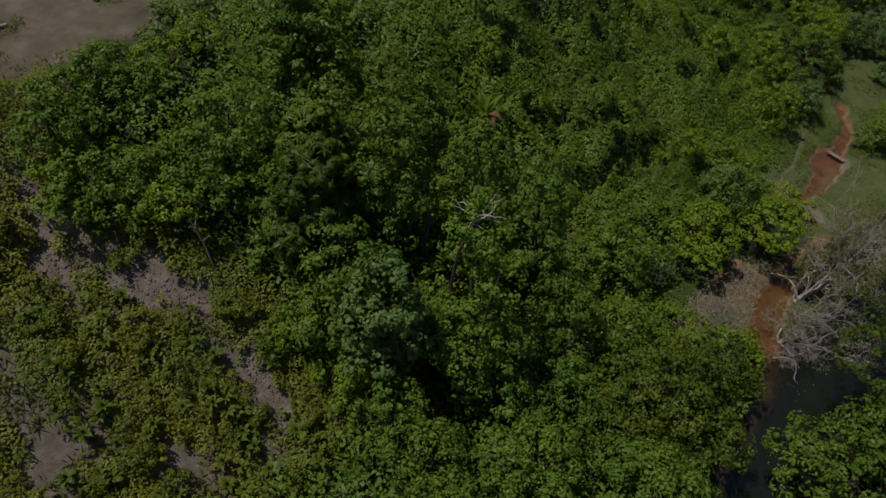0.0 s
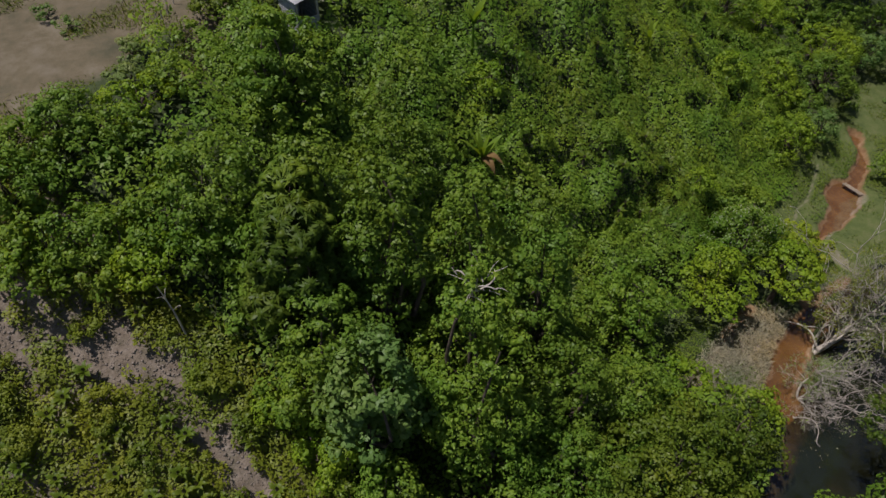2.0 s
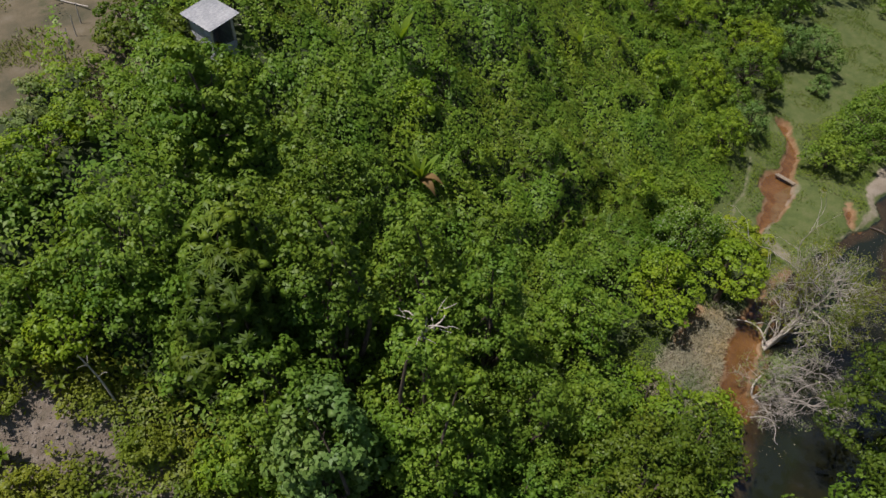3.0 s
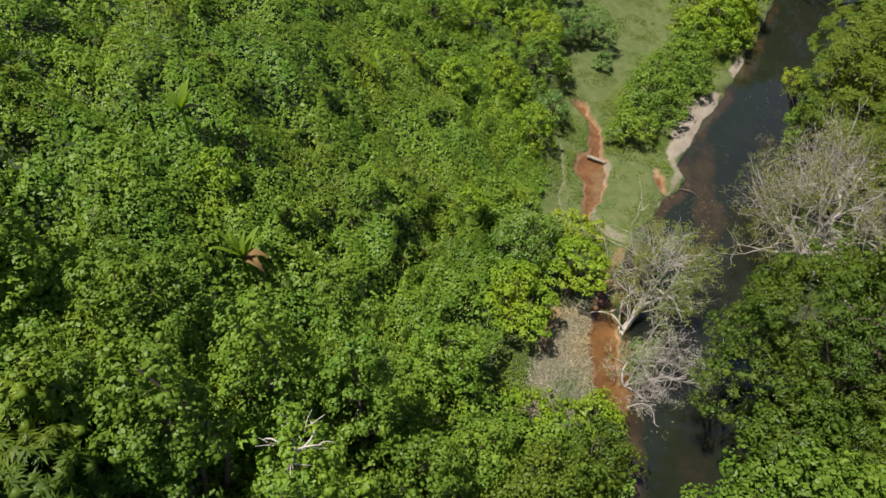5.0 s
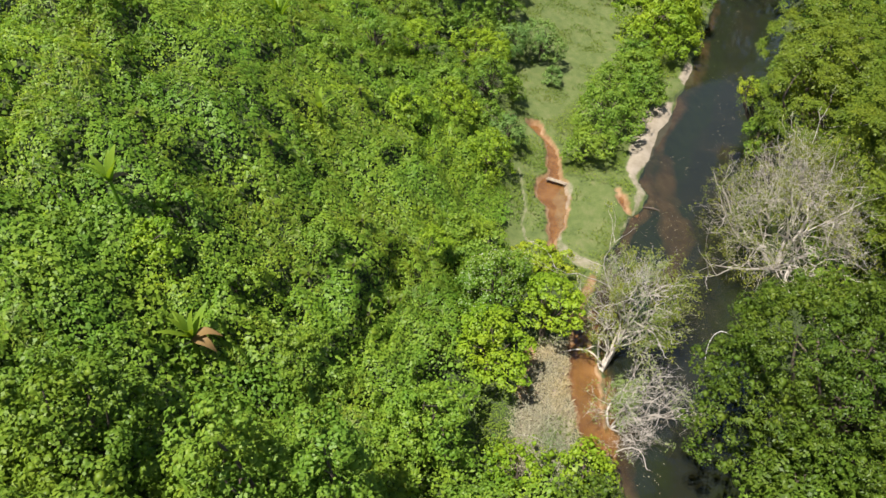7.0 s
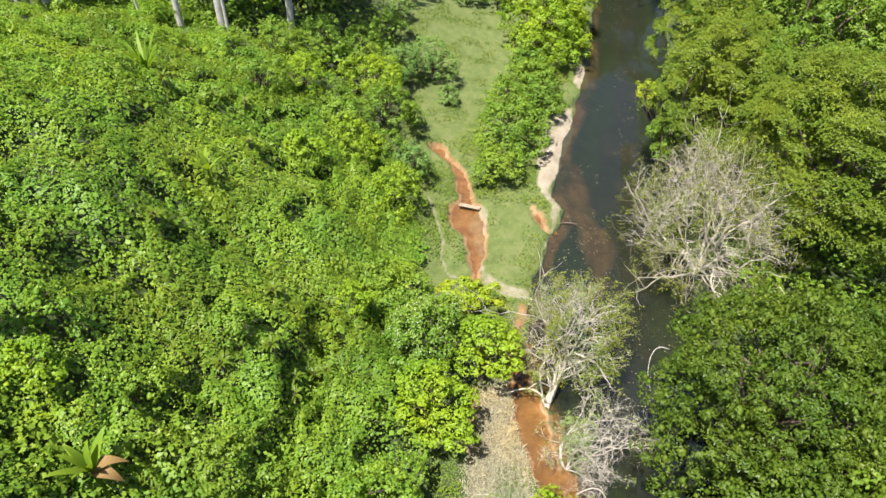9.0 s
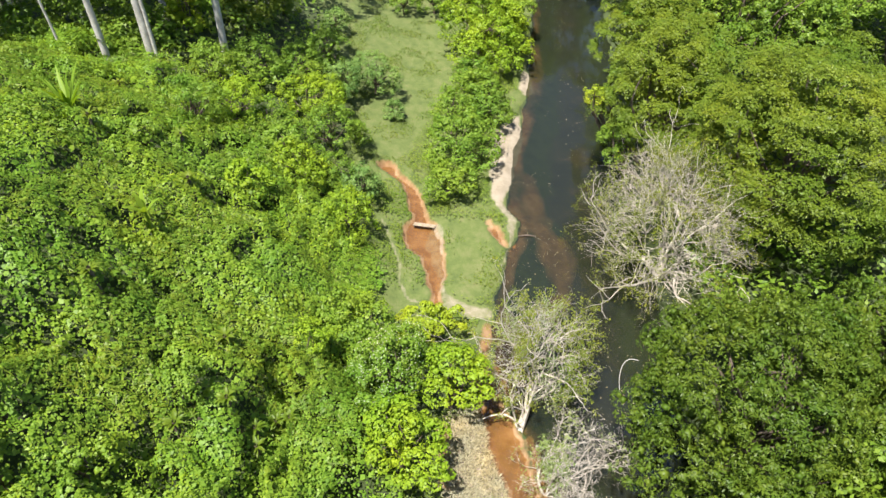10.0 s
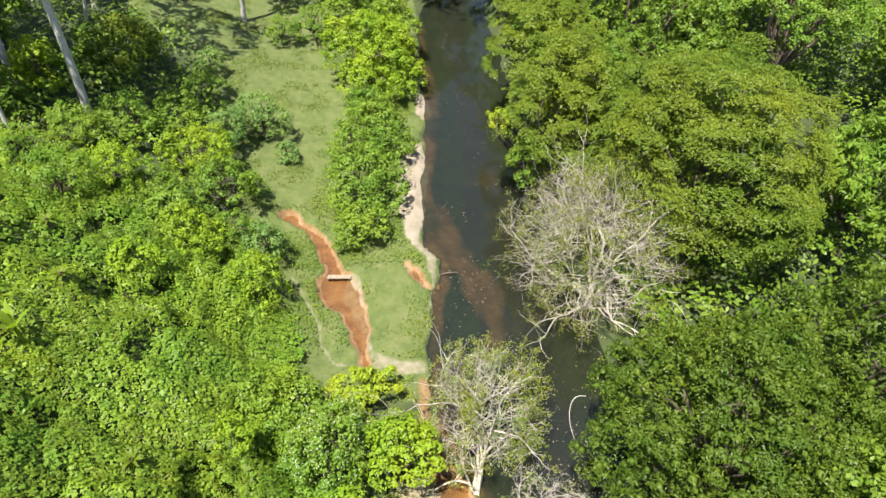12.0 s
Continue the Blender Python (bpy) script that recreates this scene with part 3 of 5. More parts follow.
blanket_leaves("creepers", 300000, -30, -2, -29, 19, vine_zone, VINE, 0.088, blanket, 0.2, "dense bright green creeper leaves blanketing the hillside", "creepers")
blanket_leaves("broad_creepers", 130000, -30, -2, -29, 19, patch(14, 0.62, 0.95), BUSH, 0.135, lambda x, y: blanket(x, y) + 0.12, 0.4, "larger dark green creeper leaves in drifts over the slope", "creepers", 0.85)
blanket_leaves("light_creepers", 110000, -30, -2, -29, 19, patch(17, 0.66, 1.0), LIME, 0.11, lambda x, y: blanket(x, y) + 0.1, 0.3, "pale yellow-green creeper leaves in sunny drifts", "creepers", 0.5)

blanket_leaves("hillside_grass", 60000, -26, -2, -22, 12, patch(35, 0.5, 0.9, 1.6), LAYER, 0.3, lambda x, y: blanket(x, y) + 0.12, 0.15, "feathery grass and fern tips among the creepers", "grass", 0.12)

# Shrubs overgrown by the creepers, which lift them into mounds.
spots = np.stack([RNG.uniform(-24, -5.5, 150), RNG.uniform(-22, 6, 150)], 1)
spots = [p for p in spots if vine_zone(*p) > 0.9 and height(*p) > 0.8][:18]
for k, (x, y) in enumerate(spots):
    r = 0.55 + 0.6 * float(RNG.random())
    top = float(height(x, y) + blanket(x, y)) + 0.25 + 0.5 * r
    tree("hillside_shrub", x, y, top, (r, r, 0.75 * r), (VINE, BUSH, VINE, LIME, BROAD)[k % 5], (0.15, 0.19, 0.17)[k % 3], "overgrown shrub standing out of the creeper slope", "shrub", lobes=6, density=8, spread=0.24, low=0.5, group="shrubs of the creeper slope")

# ---- the right bank ----
def layered_tree(name, x, y, top, radii, leaf, size, label, sprays=240, per=260, lean=(0, 0), wide=(0.6, 1.1), category="tree", low=-0.2):
    """A dome of flat leaf sprays, tier over tier, on a forked trunk."""
    z0 = float(height(x, y))
    centre = np.array((x + lean[0], y + lean[1], top - radii[2]))
    thing = root(name, (x, y, z0), label, category)
    girth = 0.1 + 0.022 * (top - z0)
    fork = np.array((x + 0.4 * lean[0], y + 0.4 * lean[1], z0 + 0.35 * (centre[2] - z0) + 0.6))
    trunk = put("trunk", tube_mesh("trunk", [limb((x, y, z0 - 0.15), fork, girth * 1.3, girth * 0.8, 0.04)], 8), DARKBARK, thing)
    k = np.arange(sprays) + 0.5
    dz = 1 - (1 - low) * k / sprays
    turn = 2.39996 * k + 0.35 * RNG.normal(size=sprays)
    flat = np.sqrt(np.clip(1 - dz * dz, 0, 1))
    d = np.stack([flat * np.cos(turn), flat * np.sin(turn), dz], 1)
    swell = 0.9 + 0.22 * wave(4 * d[:, 0] + 3 * x, 4 * d[:, 1] + 5 * d[:, 2], 1.1, 91)[:, None] - 0.05
    P = centre + d * np.array(radii) * (swell + 0.05 * RNG.normal(size=(sprays, 1)))
    wob = 0.5 * np.sin(2 * turn + x) + 0.4 * np.sin(3 * turn)
    tier = np.round((P[:, 2] + wob) / 1.05) * 1.05 - wob
    P[:, 2] = np.minimum(tier, top - 0.15 * RNG.random(sprays)) + 0.06 * RNG.normal(size=sprays)
    for q in P[RNG.permutation(sprays)[: sprays // 12]]:
        put("limb", tube_mesh("limb", [limb(fork, 0.15 * centre + 0.85 * q, girth * 0.45, girth * 0.07, n=6)], 4), DARKBARK, trunk)
    out = unit(d * (1, 1, 0) + 1e-6)
    along = np.stack([-out[:, 1], out[:, 0], 0 * dz], 1)
    a = RNG.uniform(*wide, sprays)
    b = a * RNG.uniform(0.38, 0.55, sprays)
    r, w = np.sqrt(RNG.random((sprays, per))), 2 * np.pi * RNG.random((sprays, per))
    lobe = 0.72 + 0.28 * np.cos(5 * w + turn[:, None])
    u, v = r * lobe * np.cos(w), r * lobe * np.sin(w)
    Q = P[:, None] + along[:, None] * (a[:, None] * u)[..., None] + out[:, None] * (b[:, None] * v)[..., None]
    Q[..., 2] += 0.16 * (1 - r * r) - 0.3 * flat[:, None] * v * b[:, None] - 0.14 * RNG.random((sprays, per)) + 0.06 * np.cos(7 * u * a[:, None] + turn[:, None])
    M = unit(np.array([0, 0, 1.0]) + 0.45 * out[:, None] * (0.3 + v)[..., None] + 0.35 * along[:, None] * u[..., None] + 0.3 * RNG.normal(size=(sprays, per, 3)) + 0.2 * np.array(SUN_WAY))
    Q, M = Q.reshape(-1, 3), M.reshape(-1, 3)
    put("crown", leaf_mesh("crown", Q, M, size * (0.6 + 0.8 * RNG.random(len(Q))), 0.5), leaf, thing)
    n = sprays * 16
    e = unit(RNG.normal(size=(n, 3)) + np.array([0, 0, 0.7]))
    core = centre + e * np.array(radii) * (0.5 + 0.2 * RNG.random((n, 1)))
    core = core[core[:, 2] > z0 + 1.2]
    put("inner_fill", leaf_mesh("inner_fill", core, unit(RNG.normal(size=core.shape) + np.array([0, 0, 1.2])), 0.28, 0.6), leaf, thing)
    return thing


tree("broadleaf_tree", 10.4, -11.2, 8.7, (4.7, 4.8, 4.3), OLIVE, 0.16, "wide dark olive-green broadleaf tree overhanging the creek", lobes=26, mass=0.42, density=6.5, per=14, spread=0.34, low=0.6, width=0.4, droop=0.3)
layered_tree("spreading_tree", 15.4, 1.7, 10.9, (4.5, 5.5, 5.4), LAYER, 0.105, "large domed tree with tiered yellow-green leaf sprays", sprays=230, per=390, wide=(0.9, 1.5), low=-0.1)
layered_tree("spreading_tree", 11.4, 7.6, 9.2, (3.2, 4.0, 4.6), LAYER, 0.11, "spreading yellow-green tree leaning over the creek", sprays=130, per=310, wide=(0.7, 1.2), lean=(-0.8, 0), low=-0.1)
layered_tree("riverside_tree", 12.0, 14.4, 8.6, (3.4, 4.4, 4.4), LAYER, 0.13, "bright green riverside tree overhanging the far bank", sprays=120, per=200, lean=(-0.8, 0), low=-0.1)
tree("riverside_tree", 12.4, 22.4, 8.8, (3.6, 4.8, 4.2), BUSH, 0.2, "green riverside tree beside the creek bend", lobes=13, mass=0.5, density=5, low=0.4)
tree("forest_tree", 17.2, 10.6, 11.0, (4.0, 3.8, 5), BROAD, 0.2, "dense green forest tree behind the bank", lobes=14, mass=0.46, density=5, low=0.5)
tree("forest_tree", 22.2, -0.8, 9.6, (3.2, 3.6, 4.6), BUSH, 0.42, "drooping-leaved bright green forest tree behind the bank", lobes=13, mass=0.46, density=4.5, per=7, width=0.3, droop=0.55, low=0.6)
tree("forest_tree", 25.4, 12.6, 10.8, (3.9, 3.8, 4.2), BUSH, 0.2, "leafy bright green forest tree over a shaded hollow", lobes=15, mass=0.42, density=5, low=0.0)
tree("forest_tree", 23.0, 19.5, 11.5, (4.4, 4.6, 5.4), BUSH, 0.26, "tall green forest tree behind the bank", lobes=13, mass=0.46, density=4, low=0.5)
tree("forest_tree", 17.4, 17.5, 11.0, (4.0, 4.2, 5.0), BUSH, 0.22, "tall bright green forest tree behind the bank", lobes=13, mass=0.46, density=4.5, low=0.5)
tree("forest_tree", 15.9, -9.2, 9.4, (3.1, 3.8, 4.8), OLIVE, 0.17, "olive-green forest tree beside the creek wood", lobes=18, mass=0.4, density=7, low=0.5, width=0.42, droop=0.3)
tree("forest_tree", 14.4, -15.6, 8.0, (3.4, 3.4, 4.4), BROAD, 0.27, "deep green forest tree beside the creek wood", lobes=11, mass=0.48, density=5, low=0.6)
tree("riverside_tree", 9.4, -17.8, 6.4, (2.8, 3.0, 3.2), BROAD, 0.22, "dark green big-leaved tree over the creek", lobes=11, mass=0.48, density=5.5, low=0.6)
tree("yellow_shrub", 10.3, 8.2, 5.9, (0.8, 0.8, 0.8), YELLOW, 0.12, "yellowing branch end reaching over the creek", "shrub", lobes=6, density=8, spread=0.2, low=0.5, lean=(-3.5, -0.6))
tree("riverside_shrub", 10.2, 5.9, 4.7, (1.3, 1.5, 1.6), BUSH, 0.14, "green shrub hanging over the creek", "shrub", lobes=8, density=8, spread=0.25, low=0.5, lean=(-2.0, 0))

# ---- the left bank and the clearing ----
tree("riverside_shrub", -0.4, 8.4, 3.2, (2.1, 2.6, 1.8), BUSH, 0.17, "leafy green shrub above the sandbar", "shrub", lobes=9, density=8, group="shrubs along the bank", low=0.5)
tree("riverside_shrub", 0.9, 13.6, 3.2, (2.1, 2.7, 1.8), BUSH, 0.17, "leafy green shrub on the creek bank", "shrub", lobes=9, density=8, group="shrubs along the bank", low=0.5)
tree("riverside_tree", 1.0, 21.0, 5.0, (3.1, 4.8, 2.8), LIME, 0.18, "rounded bright green tree on the creek bank", lobes=16, mass=0.42, density=7, low=0.5)
tree("riverside_tree", 3.0, 24.5, 4.6, (2.0, 3.2, 2.6), BUSH, 0.18, "dark green tree on the creek bank", lobes=9, density=7, low=0.5)
tree("riverside_tree", 0.6, 29.5, 5.0, (2.2, 2.6, 3.0), BUSH, 0.18, "rounded green tree at the end of the clearing", lobes=9, density=6, low=0.5)
tree("meadow_shrub", -0.9, 5.2, 2.3, (1.8, 1.3, 1.2), BUSH, 0.15, "low leafy shrub beside the brook", "shrub", lobes=8, density=9, group="shrubs along the bank", low=0.4)


def clearing_shrub(x, y, r, tone):
    top = float(height(x, y)) + min(1.5, 1.1 * r) + 0.8 * r
    return tree("meadow_shrub", x, y, top, (r, r, 0.5 * (top - float(height(x, y)))), tone, 0.125, {LIME: "rounded lime-green shrub", BUSH: "rounded green shrub", TEAL: "rounded blue-green shrub"}[tone] + " at the clearing's edge", "shrub", lobes=int(10 + 4 * r), mass=0.48, density=9, spread=0.25, low=0.95, group="shrubs of the clearing")


for x, y, r, tone in ((-9.1, 9.9, 1.9, LIME), (-7.6, 7.2, 1.8, BUSH), (-8.4, 3.2, 1.5, LIME), (-5.5, 3.7, 1.2, TEAL), (-5.8, 0.9, 1.3, LIME), (-5.9, 14.7, 1.5, TEAL), (-7.7, 13.0, 1.3, TEAL),
                      (-10.4, 13.4, 1.5, BUSH), (-9.2, 17.2, 1.3, BUSH), (-9.3, 21.4, 0.9, TEAL), (-4.5, 12.4, 0.6, TEAL), (-12.1, 6.4, 2.0, LIME), (-13.8, 4.6, 1.7, BUSH), (-12.6, 12.4, 1.6, BUSH),
                      (-6.3, 9.0, 0.7, BUSH), (-10.6, 6.2, 1.4, BUSH), (-4.9, 26.6, 1.1, BUSH), (-0.7, 11.9, 1.3, BUSH), (-14.6, 10.4, 1.6, BUSH), (-6.9, 4.6, 1.1, BUSH), (-2.6, 27.5, 1.4, BUSH), (-13.0, 21.6, 1.0, BUSH)):
    clearing_shrub(x, y, r, tone)
tree("flowering_shrub", -2.6, -8.6, 4.4, (1.9, 1.9, 2.2), BUSH, 0.16, "green shrub dotted with pale flower heads", "shrub", lobes=8, density=9, spread=0.26, twig=1100)
tree("lime_green_tree", -0.4, -8.6, 3.9, (1.5, 1.9, 2.0), LIME, 0.18, "lime-green small-leaved tree at the creek edge", lobes=8, density=9, spread=0.28, flat=0.5, up=1.2)
tree("lime_green_tree", -2.2, -11.6, 4.0, (1.7, 1.6, 1.9), LIME, 0.18, "lime-green small-leaved tree beside the mud bank", lobes=7, density=9, spread=0.28, flat=0.5, up=1.2)
tree("bank_tree", -14.0, 19.6, 6.6, (2.3, 2.3, 2.2), LAYER, 0.2, "small pale-trunked tree at the meadow's edge", lobes=12, density=6, bark=BARK, low=0.3)
tree("yellow_shrub", -1.3, -5.0, 1.9, (1.9, 1.1, 0.95), YELLOW, 0.16, "low yellowing shrub by the footpath", "shrub", lobes=10, mass=0.55, per=14, density=12, spread=0.2)

# ---- the wooded gully in the south ----
KIND = {TEAL: "blue-green large-leaved tree", LIME: "lime-green small tree", BUSH: "green bushy tree", GREY: "pale grey-green large-leaved tree", OLIVE: "dark olive-green tree", BROAD: "deep green tree", VINE: "creeper-hung bright green tree", LAYER: "yellow-green tree"}


def gully_tree(x, y, top, r, low, tone, size):
    tall = top - float(height(x, y))
    rz = max(0.8 * r, 0.52 * tall)
    return tree("gully_tree", x, y, top, (r, r, rz), tone, size, KIND[tone] + " in the crowded gully wood", lobes=int(8 + 1.2 * tall), mass=0.48, density=6, per=9, spread=0.32, group="gully wood", low=low, width=0.34 if size == 0.3 else 0.6)




def whorl_tree(x, y, top, radii, leaf, label):
    """A tree whose long leaves stand in whorls at the tips of its twigs."""
    z0 = float(height(x, y))
    thing = root("gully_tree", (x, y, z0), label, "tree", "gully wood")
    c, r = lobes_of((x, y, top - radii[2]), radii, 13, 0.46, 0.8)
    c[0] = (x, y, top - r[0] * 0.85)
    fork = np.array((x, y, z0 + 0.4 * (top - z0)))
    trunk = put("trunk", tube_mesh("trunk", [limb((x, y, z0 - 0.15), fork, 0.16, 0.1, 0.04)], 8), DARKBARK, thing)
    for k in range(len(c)):
        put("limb", tube_mesh("limb", [limb(fork, c[k], 0.07, 0.02, n=5)], 4), DARKBARK, trunk)
    P, N = crown_points(c, r, 0.85, 9.0)
    N = unit(N + np.array([0, 0, 0.5]))
    per = 11
    a = 2 * np.pi * (np.arange(per) / per + RNG.random((len(P), 1)))
    u = unit(np.cross(N, RNG.normal(size=N.shape)))
    v = np.cross(N, u)
    way = np.cos(a)[..., None] * u[:, None] + np.sin(a)[..., None] * v[:, None] + (0.2 + 0.5 * RNG.random((len(P), per, 1))) * N[:, None]
    size = 0.3 * (0.7 + 0.5 * RNG.random((len(P), per)))
    Q = P[:, None] + unit(way) * 0.4 * size[..., None]
    M = N[:, None] + 0.35 * unit(way) + 0.15 * RNG.normal(size=Q.shape)
    put("crown", leaf_mesh("crown", Q.reshape(-1, 3), M.reshape(-1, 3), size.ravel(), 0.3, 0.12, 0.2, way.reshape(-1, 3)), leaf, thing)
    # The same light-blocking cores, one behind each whorl.
    put("inner_fill", core_mesh("inner_fill", P, N, 0.16, 0.75), leaf, thing)
    return thing


whorl_tree(-8.0, -28.2, 11.8, (1.9, 1.9, 2.8), OLIVE, "dark olive tree with whorls of long leaves")
whorl_tree(-9.6, -27.4, 12.2, (1.6, 1.6, 2.6), BROAD, "deep green tree with whorls of long leaves")
gully_tree(-6.2, -28.8, 9.8, 1.9, 0.9, BUSH, 0.2)
gully_tree(-9.2, -28.8, 10.6, 1.5, 0.9, BUSH, 0.2)
gully_tree(-7.2, -25.6, 12.6, 2.0, 0.8, BROAD, 0.2)
gully_tree(-9.9, -26.6, 12.6, 2.0, 0.8, BROAD, 0.19)
gully_tree(-7.0, -22.2, 10.7, 1.9, 0.6, BUSH, 0.2)
gully_tree(-11.0, -22.8, 11.5, 2.0, 0.5, BROAD, 0.19)
gully_tree(-4.8, -20.6, 8.9, 1.7, 0.7, BUSH, 0.19)
gully_tree(-3.7, -25.0, 10.4, 2.0, 0.8, VINE, 0.18)
gully_tree(-2.2, -25.2, 9.0, 1.7, 0.8, VINE, 0.18)
gully_tree(-4.7, -28.5, 9.1, 2.0, 0.8, TEAL, 0.27)
gully_tree(-1.9, -21.8, 5.9, 1.7, 0.8, BROAD, 0.19)
gully_tree(-16.4, -23.7, 13.1, 1.5, 0.9, BUSH, 0.22)
gully_tree(-15.4, -24.6, 13.9, 1.9, 0.95, BUSH, 0.23)
gully_tree(-16.0, -31.4, 11.8, 1.8, 0.5, BUSH, 0.19)
gully_tree(-13.6, -34.0, 11.0, 1.8, 0.6, BUSH, 0.19)
gully_tree(-12.4, -29.6, 12.0, 2.1, 0.6, BUSH, 0.2)
gully_tree(-11.6, -31.9, 10.0, 1.4, 0.6, LIME, 0.18)
gully_tree(-0.2, -23.4, 4.4, 1.9, 0.6, BUSH, 0.16)
gully_tree(2.6, -20.6, 4.6, 2.6, 0.6, LAYER, 0.16)
gully_tree(3.2, -17.3, 3.4, 1.5, 0.6, OLIVE, 0.15)
gully_tree(-3.4, -16.4, 4.8, 1.8, 0.5, VINE, 0.18)
gully_tree(0.2, -16.0, 1.9, 1.6, 0.5, LIME, 0.14)
gully_tree(-1.4, -29.6, 4.4, 1.8, 0.6, BUSH, 0.16)
gully_tree(1.2, -26.2, 4.0, 2.0, 0.6, VINE, 0.17)
gully_tree(4.8, -23.8, 4.0, 2.2, 0.6, BUSH, 0.18)
gully_tree(-3.4, -30.2, 4.2, 1.1, 0.6, LAYER, 0.15)
gully_tree(-5.2, -30.2, 5.2, 1.1, 0.7, LIME, 0.15)
gully_tree(-6.8, -30.4, 6.0, 1.0, 0.7, LIME, 0.15)
gully_tree(-4.7, -6.0, 3.4, 1.6, 0.5, BUSH, 0.15)
gully_tree(1.6, -30.2, 3.6, 1.9, 0.6, VINE, 0.17)
gully_tree(-0.6, -19.3, 3.9, 1.7, 0.6, BUSH, 0.17)
gully_tree(-10.6, -28.8, 9.8, 1.6, 0.6, BUSH, 0.2)
gully_tree(-4.4, -29.7, 5.4, 1.0, 0.7, LIME, 0.16)
gully_tree(-2.7, -29.2, 5.4, 1.2, 0.7, VINE, 0.16)
gully_tree(-13.2, -31.6, 9.6, 1.3, 0.6, LIME, 0.17)

gully_tree(-15.4, -34.3, 11.9, 1.4, 0.7, BUSH, 0.17)
gully_tree(-14.0, -35.1, 10.6, 1.1, 0.6, LIME, 0.17)
gully_tree(-16.8, -33.6, 12.3, 1.0, 0.6, BUSH, 0.17)
gully_tree(-16.9, -31.9, 12.6, 1.1, 0.6, BUSH, 0.18)
gully_tree(-12.9, -32.6, 10.6, 1.3, 0.7, BUSH, 0.17)

# ---- bushes round the yard ----
for x, y, up, r, tone in ((-19.1, -26.0, 1.3, 1.0, BUSH), (-17.7, -27.6, 1.2, 1.0, BUSH), (-17.0, -29.2, 1.3, 1.2, LIME), (-20.2, -28.0, 0.9, 0.7, GREY), (-18.6, -29.0, 0.8, 0.8, GREY), (-16.4, -30.6, 1.4, 1.1, BUSH), (-21.9, -23.6, 1.4, 1.3, LAYER), (-20.6, -24.4, 1.3, 0.9, LAYER),
                          (-18.2, -31.4, 0.8, 0.8, GREY), (-19.8, -22.6, 1.5, 1.0, LAYER), (-17.4, -25.4, 1.4, 1.1, VINE)):
    tree("yard_bush", x, y, float(height(x, y)) + up, (r, r, 0.7 * r), tone, 0.16, KIND[tone].replace("tree", "bush") + " at the yard's edge", "shrub", lobes=8, density=8, spread=0.26, low=0.5, group="bushes round the yard")

# ---- the far edge ----
def edge_tree(x, y, top, r):
    return tree("forest_tree", x, y, top, (r, r, 1.2 * r), BROAD, 0.33, "dark green tree at the forest edge", lobes=11, low=0.7, mass=0.5, density=2.3, per=7, spread=0.4, group="forest edge")


tree("forest_tree", -17.4, 15.4, 7.6, (1.4, 1.4, 1.8), LIME, 0.3, "yellow-green broad-leaved young tree beside a pale trunk", lobes=9, density=5, low=0.5)
edge_tree(-24, 17, 12, 3.2)
edge_tree(-29, 16, 13, 3.4)
edge_tree(-20.5, 20, 11, 2.8)
edge_tree(-15.5, 20.6, 6.0, 2.0)
edge_tree(-25, 24, 12, 3.6)
edge_tree(-17, 34, 9, 3)
edge_tree(-12, 36, 8, 2.6)
edge_tree(-6, 37, 8, 2.6)
edge_tree(-1, 35, 7.5, 2.6)
edge_tree(3.5, 35, 7.5, 2.8)
# Added beyond the view to throw shade on the creek's far end.
tree("riverside_tree", 3.4, 33.6, 9.6, (3.4, 3.2, 3.6), BROAD, 0.26, "tall dark tree added out of view to shade the creek bend", lobes=14, mass=0.46, density=4.5, low=0.4, lean=(1.6, 0))
# Unseen trees added to block the sky from the far water's reflection.
edge_tree(8.4, 39.0, 11, 4.0)
for x, y, top, r in ((4.4, 34.4, 5.5, 1.9), (7.2, 36.4, 6.0, 2.2), (10.2, 39.5, 7.0, 2.6), (14.6, 35.0, 8.0, 2.8)):
    tree("riverside_tree", x, y, top, (r, r, 0.5 * top), BROAD, 0.24, "low dark green tree added to darken the reflection in the creek", lobes=11, mass=0.5, density=4, low=0.95, group="trees at the creek bend")
edge_tree(30.5, 7.5, 10.5, 3.8)
edge_tree(29, 17.5, 12, 4.4)
edge_tree(28, 25, 13, 4.6)
edge_tree(34, 10, 12, 4.5)
edge_tree(20.5, -5.6, 8.6, 2.4)
edge_tree(13, 30, 10, 3.6)
edge_tree(-31, 9, 14, 3.2)
edge_tree(21, 21, 11, 4.4)
edge_tree(17.5, 25, 10.5, 4)
edge_tree(-17.5, 17.5, 5.6, 2.0)
edge_tree(-19.5, 13.5, 7.2, 2.2)
edge_tree(-22.5, 13.5, 8.0, 2.2)


# ---- undergrowth ----
def open_ground(x, y):
    return (1 - meadow(x, y)) * (1 - bare(x, y)) * (river(x, y) < -0.15) * (brook(x, y) > 0.1) * (near_line(x, y, RED_BANK) > 0.1) * (near_line(x, y, RAW_EDGE) > 0.2) * (near_line(x, y, SANDBAR) > 0.1) * (near_line(x, y, FRINGE) > 0.1 * wave(x, y, 0.4, 27)) * (near_line(x, y, POOL_SIDE) > 0.1) * (near_line(x, y, SAND_FAR) > 0.1) * (near_line(x, y, FOOTPATH) > 0.08) * (1 - dry(x, y))


def gully_zone(x, y):
    return step(-y, 14.5, 17.5) * step(x, -17, -14) * (1 - slope_south(x, y)) * open_ground(x, y) * (1 - 0.7 * step(-y, 36, 39))


def thicket(x, y):
    return 0.2 + 1.5 * wave(x, y, 2.2, 31) ** 1.4 + 0.9 * billow(x, y, 1.2, 32) + 0.3 * billow(x, y, 0.6, 33)


